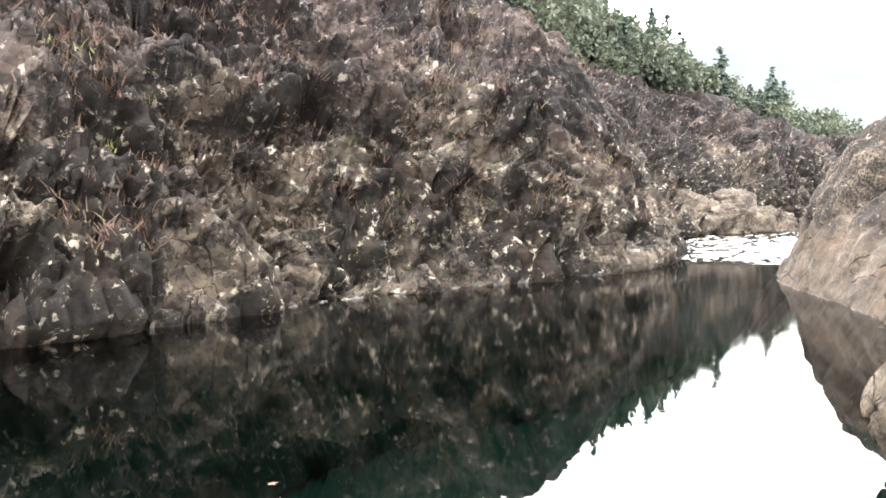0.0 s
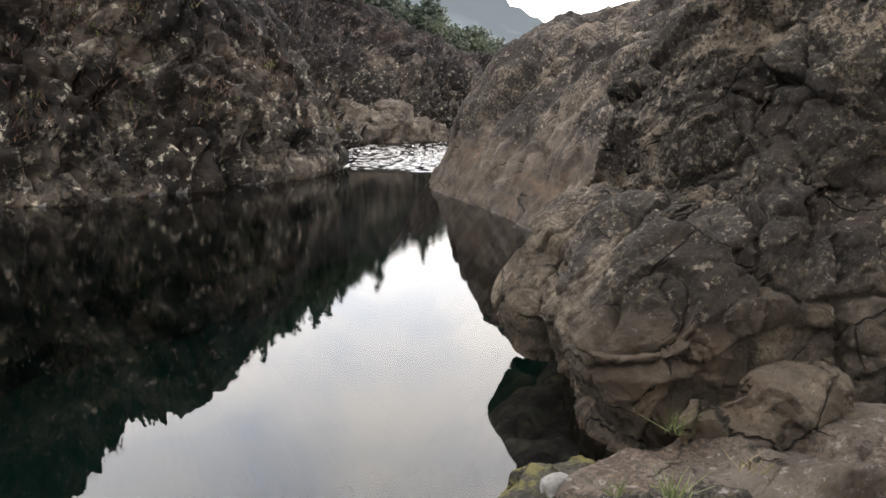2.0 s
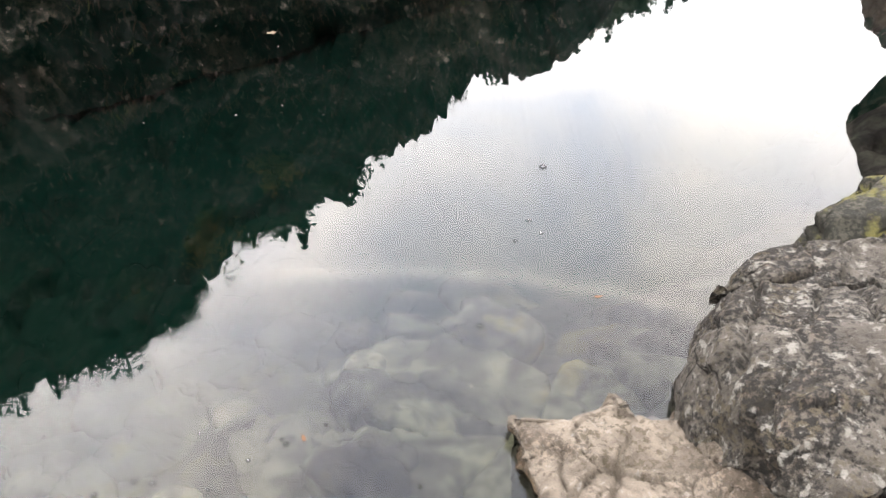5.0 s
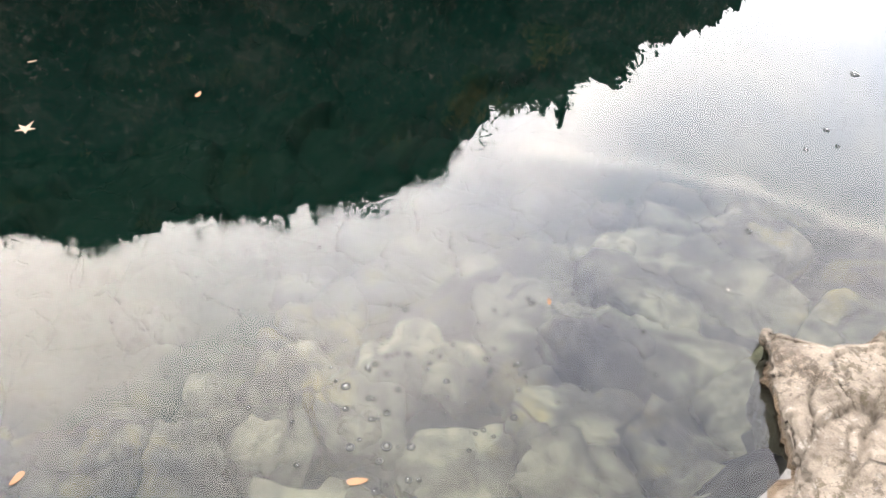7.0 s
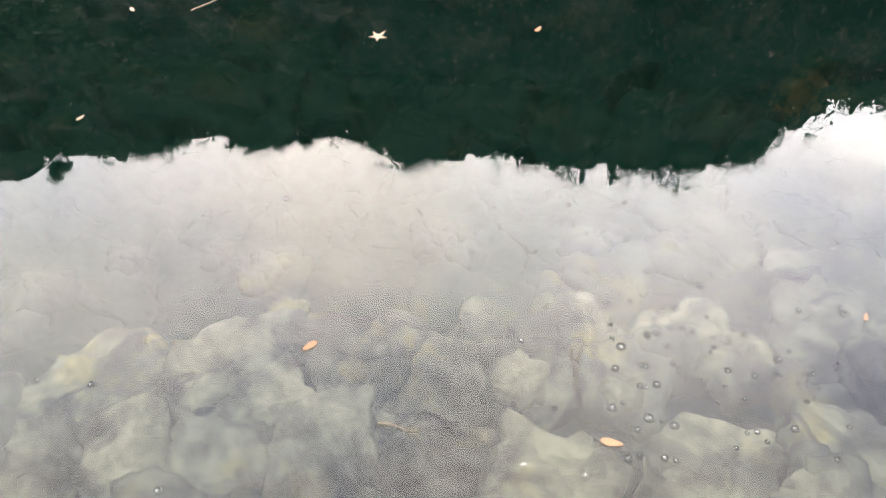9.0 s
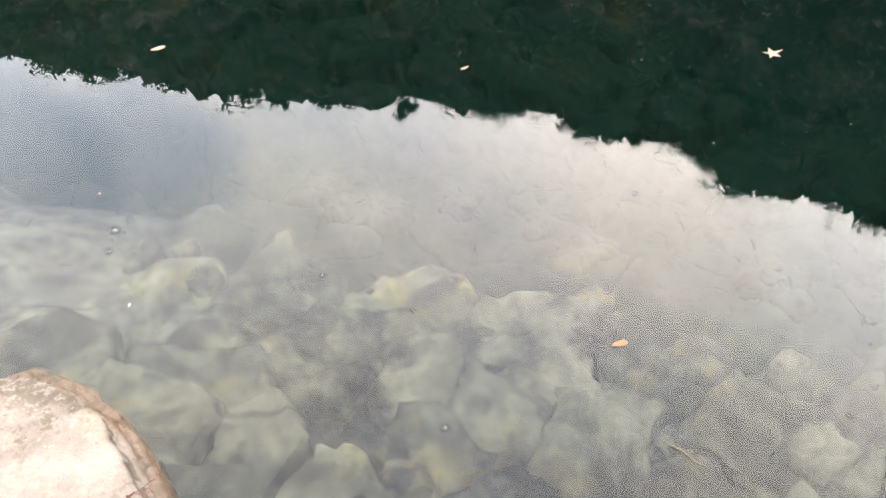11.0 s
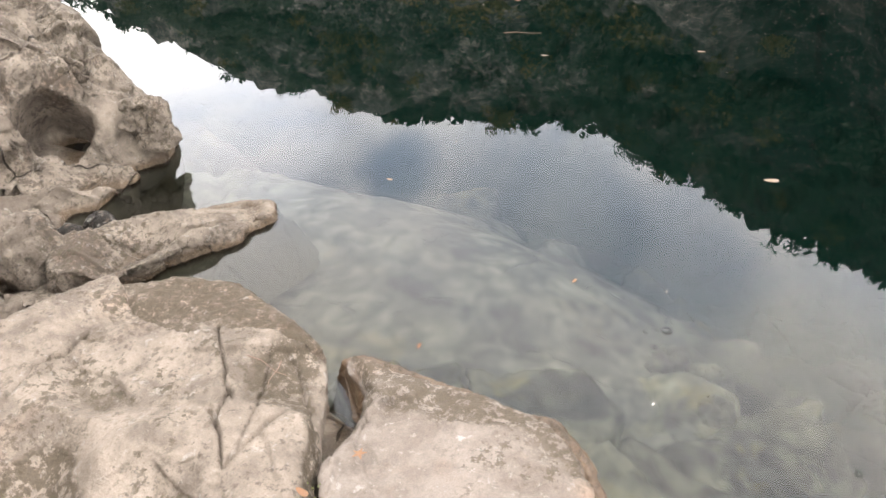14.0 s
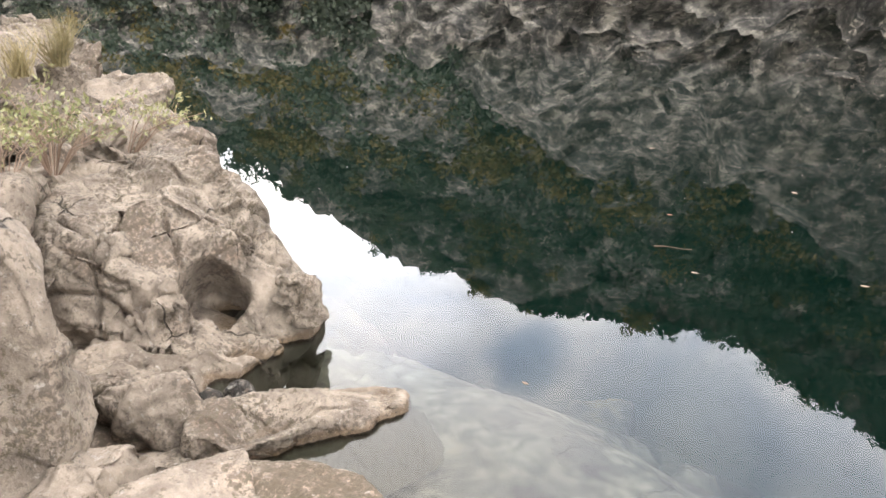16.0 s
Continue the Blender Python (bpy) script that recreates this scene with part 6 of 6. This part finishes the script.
twig_vine(-1.38, -1.22, 0.29, 140, 81, "red-brown creeping twigs trailing over the boulder", M_redtwig, 0.36)
twig_vine(-1.4, -0.62, 0.25, 165, 82, "red-brown creeping twigs trailing over the boulder", M_redtwig, 0.26)


def seedling(x, y, z, tall, count, leaf_len, seed, label, spread=0.02):
    """A small leafy plant rooted in a crack."""
    r, rnd = random.Random(seed), np.random.default_rng(seed)
    top = tagged(new("small_plant"), label, "plant")
    top.location = (x, y, z)
    bm = bmesh.new()
    tube(bm, [(0, 0, -0.04), (0.004, 0.003, tall * 0.5), (0.0, 0.008, tall)], 0.002, 0.001, 5)
    part("stem", bm, M_twig, top)
    t = rnd.uniform(0.2, 1, count)
    c = np.stack([rnd.normal(size=count) * spread, rnd.normal(size=count) * spread, t * tall], 1)
    v, f = cards(c, rnd.normal(size=(count, 3)) + np.array([0, 0, 0.4]), leaf_len, leaf_len * 0.6, rnd)
    leaves = new("leaves", quick_mesh("leaves", v, f, M_greengrass, False))
    leaves.parent = top
    return top


seedling(-1.5, -1.4, 0.25, 0.04, 46, 0.018, 83, "small green plant rooted in the crack between the rocks")
seedling(-1.6, -1.46, 0.22, 0.03, 14, 0.014, 84, "tiny dull green plant rooted in the rock crack")
seedling(-1.84, -3.61, 0.44, 0.16, 9, 0.035, 85, "thin green seedling growing between the boulders", 0.03)


# ---- leaves, twigs and bubbles ----
def leaf_mesh(name, points, mat, curl=0.15):
    bm = bmesh.new()
    ring = [bm.verts.new((px, py, curl * (px * px + py * py) * 8)) for px, py in points]
    mid = bm.verts.new((0, 0, 0.0))
    low = [bm.verts.new((px, py, curl * (px * px + py * py) * 8 - 0.0012)) for px, py in points]
    base = bm.verts.new((0, 0, -0.0012))
    n = len(points)
    for k in range(n):
        bm.faces.new((mid, ring[k], ring[(k + 1) % n]))
        bm.faces.new((base, low[(k + 1) % n], low[k]))
        bm.faces.new((ring[k], low[k], low[(k + 1) % n], ring[(k + 1) % n]))
    me = bpy.data.meshes.new(name)
    bm.to_mesh(me)
    bm.free()
    me.materials.append(mat)
    return me


star = [((0.055 if k % 2 == 0 else 0.02) * (1.0 + 0.25 * math.cos(k * 36 * math.pi / 180)) * math.cos(k * math.pi / 5), (0.055 if k % 2 == 0 else 0.02) * math.sin(k * math.pi / 5)) for k in range(10)]
oval = [(0.045 * math.cos(k * math.pi / 6), 0.018 * math.sin(k * math.pi / 6) * (1 + 0.3 * math.cos(k * math.pi / 6))) for k in range(12)]
LEAVES = {"maple_leaf": [leaf_mesh("maple_leaf", star, m) for m in (M_palefallen, M_fallen)], "oval_leaf": [leaf_mesh("oval_leaf", oval, m) for m in (M_palefallen, M_fallen)]}


def lay_leaf(kind, tone, x, y, z, turn, sc, label, group="leaves floating on the water"):
    ob = new(kind, LEAVES[kind][tone])
    ob.matrix_basis = pose(x, y, z, random.uniform(-6, 6), random.uniform(-6, 6), turn) @ Matrix.Scale(sc, 4)
    return tagged(ob, label, "leaf", group)


FLOAT = "curled dead leaf floating on the still water"
for kind, tone, x, y, sc in (("maple_leaf", 0, -1.56, 7.5, 1.1), ("maple_leaf", 0, -3.15, 2.64, 1.0), ("oval_leaf", 1, -2.57, 3.28, 0.7), ("oval_leaf", 1, -0.74, 1.45, 0.8), ("oval_leaf", 0, -4.46, -0.28, 0.9), ("oval_leaf", 1, -1.74, 1.04, 0.7), ("oval_leaf", 0, -3.63, 1.17, 0.6), ("oval_leaf", 0, -5.97, -1.99, 0.7), ("oval_leaf", 0, -4.4, 1.9, 0.6), ("oval_leaf", 0, -3.6, 3.2, 0.6), ("maple_leaf", 1, -5.3, 0.4, 0.7), ("oval_leaf", 0, -6.3, -0.9, 0.7), ("oval_leaf", 1, -7.2, -2.6, 0.7), ("oval_leaf", 0, -8.4, -1.8, 0.8), ("oval_leaf", 0, -9.5, -3.6, 0.8), ("oval_leaf", 1, -5.2, 2.6, 0.6), ("oval_leaf", 0, -3.9, -2.3, 0.45), ("oval_leaf", 1, -3.25, -1.05, 0.4), ("oval_leaf", 1, -2.6, -1.55, 0.4), ("oval_leaf", 1, 0.9, 3.6, 0.5), ("oval_leaf", 1, -0.4, 2.5, 0.4), ("oval_leaf", 0, -7.0, 1.2, 0.7)):
    lay_leaf(kind, tone, x, y, 0.003, random.uniform(0, 360), sc, FLOAT)
lay_leaf("maple_leaf", 1, -1.74, -1.36, 0.3, 40, 0.5, "small red-brown leaf lying on the boulder", "leaves on the rocks")
lay_leaf("oval_leaf", 1, -1.5, -1.42, 0.36, 70, 0.6, "small yellow leaf caught in the crack", "leaves on the rocks")

# fine leaf litter on the water
nrnd = np.random.default_rng(91)
n = 1500
c = np.stack([nrnd.uniform(-16, 1, n), nrnd.uniform(-8, 14, n), np.full(n, 0.002)], 1)
keep = (side_of(EDGE, c[:, :2]) < -0.6)
c = c[keep]
d = np.stack([nrnd.normal(size=len(c)), nrnd.normal(size=len(c)), 0 * c[:, 0]], 1)
d /= np.linalg.norm(d, axis=1, keepdims=True)
e = np.stack([-d[:, 1], d[:, 0], d[:, 2]], 1)
L = (0.003 + 0.009 * nrnd.random(len(c)) ** 6)[:, None]
v = np.stack([c - d * L, c + e * L * 0.45, c + d * L, c - e * L * 0.45], 1).reshape(-1, 3)
tagged(new("leaf_litter", quick_mesh("leaf_litter", v, np.arange(len(v)).reshape(-1, 4), M_scrap, False)), "tiny pale leaf scraps drifting on the water", "litter", kind="stuff")


def twig(x, y, z, turn, length, mat, label):
    bm = bmesh.new()
    tube(bm, [(-length / 2, 0, 0), (-length / 6, length * 0.04, 0.004), (length / 4, -length * 0.03, 0.003), (length / 2, length * 0.02, 0)], 0.0028, 0.001, 6)
    me = bpy.data.meshes.new("twig")
    bm.to_mesh(me)
    bm.free()
    me.materials.append(mat)
    ob = new("twig", me)
    ob.matrix_basis = pose(x, y, z, 0, 0, turn)
    return tagged(ob, label, "twig")


twig(-1.27, 1.02, 0.003, 30, 0.13, M_palefallen, "pale stick floating on the water")
twig(-4.1, 2.37, 0.003, 80, 0.5, M_palefallen, "long pale reed stalk floating on the water")
twig(-6.4, -2.3, 0.003, 100, 0.3, M_palefallen, "long pale reed stalk floating on the water")
twig(-1.98, -1.85, 0.33, 75, 0.2, M_twig, "dark twig lying on the pale slab")
twig(-1.95, -1.8, 0.33, 10, 0.14, M_twig, "dark twig lying on the pale slab")

bub = bpy.data.meshes.new("bubble")
bm = bmesh.new()
bmesh.ops.create_uvsphere(bm, u_segments=16, v_segments=10, radius=0.9)
bmesh.ops.delete(bm, geom=[w for w in bm.verts if w.co.z < -0.05], context="VERTS")
# the raised collar of water round it, coloured as its dark outline
loops = []
for k in range(20):
    a = k * math.pi / 10
    loops.append([bm.verts.new(((1.0 + 0.28 * math.cos(b)) * math.cos(a), (1.0 + 0.28 * math.cos(b)) * math.sin(a), 0.04 + 0.24 * math.sin(b))) for b in (0, 1.05, 2.09, 3.14, 4.19, 5.24)])
for k in range(20):
    for m in range(6):
        f = bm.faces.new((loops[k][m], loops[(k + 1) % 20][m], loops[(k + 1) % 20][(m + 1) % 6], loops[k][(m + 1) % 6]))
        f.material_index = 1
for face_ in bm.faces:
    face_.smooth = True
bm.to_mesh(bub)
bm.free()
bub.materials.append(M_film)
bub.materials.append(M_collar)
rng = random.Random(95)
big = [(-0.95, 1.79, 0.014), (-0.71, 1.61, 0.015), (-0.82, 1.56, 0.013), (0.72, 5.06, 0.022), (0.59, 4.34, 0.014), (0.5, 4.1, 0.012), (0.65, 4.2, 0.011), (-3.02, -0.59, 0.018), (-2.9, -0.62, 0.011), (-1.63, 0.36, 0.011), (-2.44, 1.48, 0.014), (0.3, 3.3, 0.012), (-2.45, 0.15, 0.01), (-2.3, 0.3, 0.009), (-2.15, 0.42, 0.009)]
small = [(-0.66 + rng.gauss(0, 0.34), 2.0 + rng.gauss(0, 0.3), 0.006 + 0.006 * rng.random() ** 2) for _ in range(80)]
for x, y, r in big + small:
    ob = new("bubble", bub)
    ob.matrix_basis = pose(x, y, 0.001) @ Matrix.Diagonal((r, r, r * 0.8, 1))
    tagged(ob, "small clear bubble resting on the water", "bubble", "bubbles on the water")

rock("white_stone", "small whitish stone on the mossy block", "stone", [(2.46, 4.1), (2.43, 4.01), (2.51, 3.95), (2.62, 3.99), (2.6, 4.07)], 0.4, 0.47, M_white, shrink=0.8, dome=0.01, depth=0.06, lumps=0.01, facets=0.03, cracks=0.005, size=0.15, seed=97, cell=0.01)
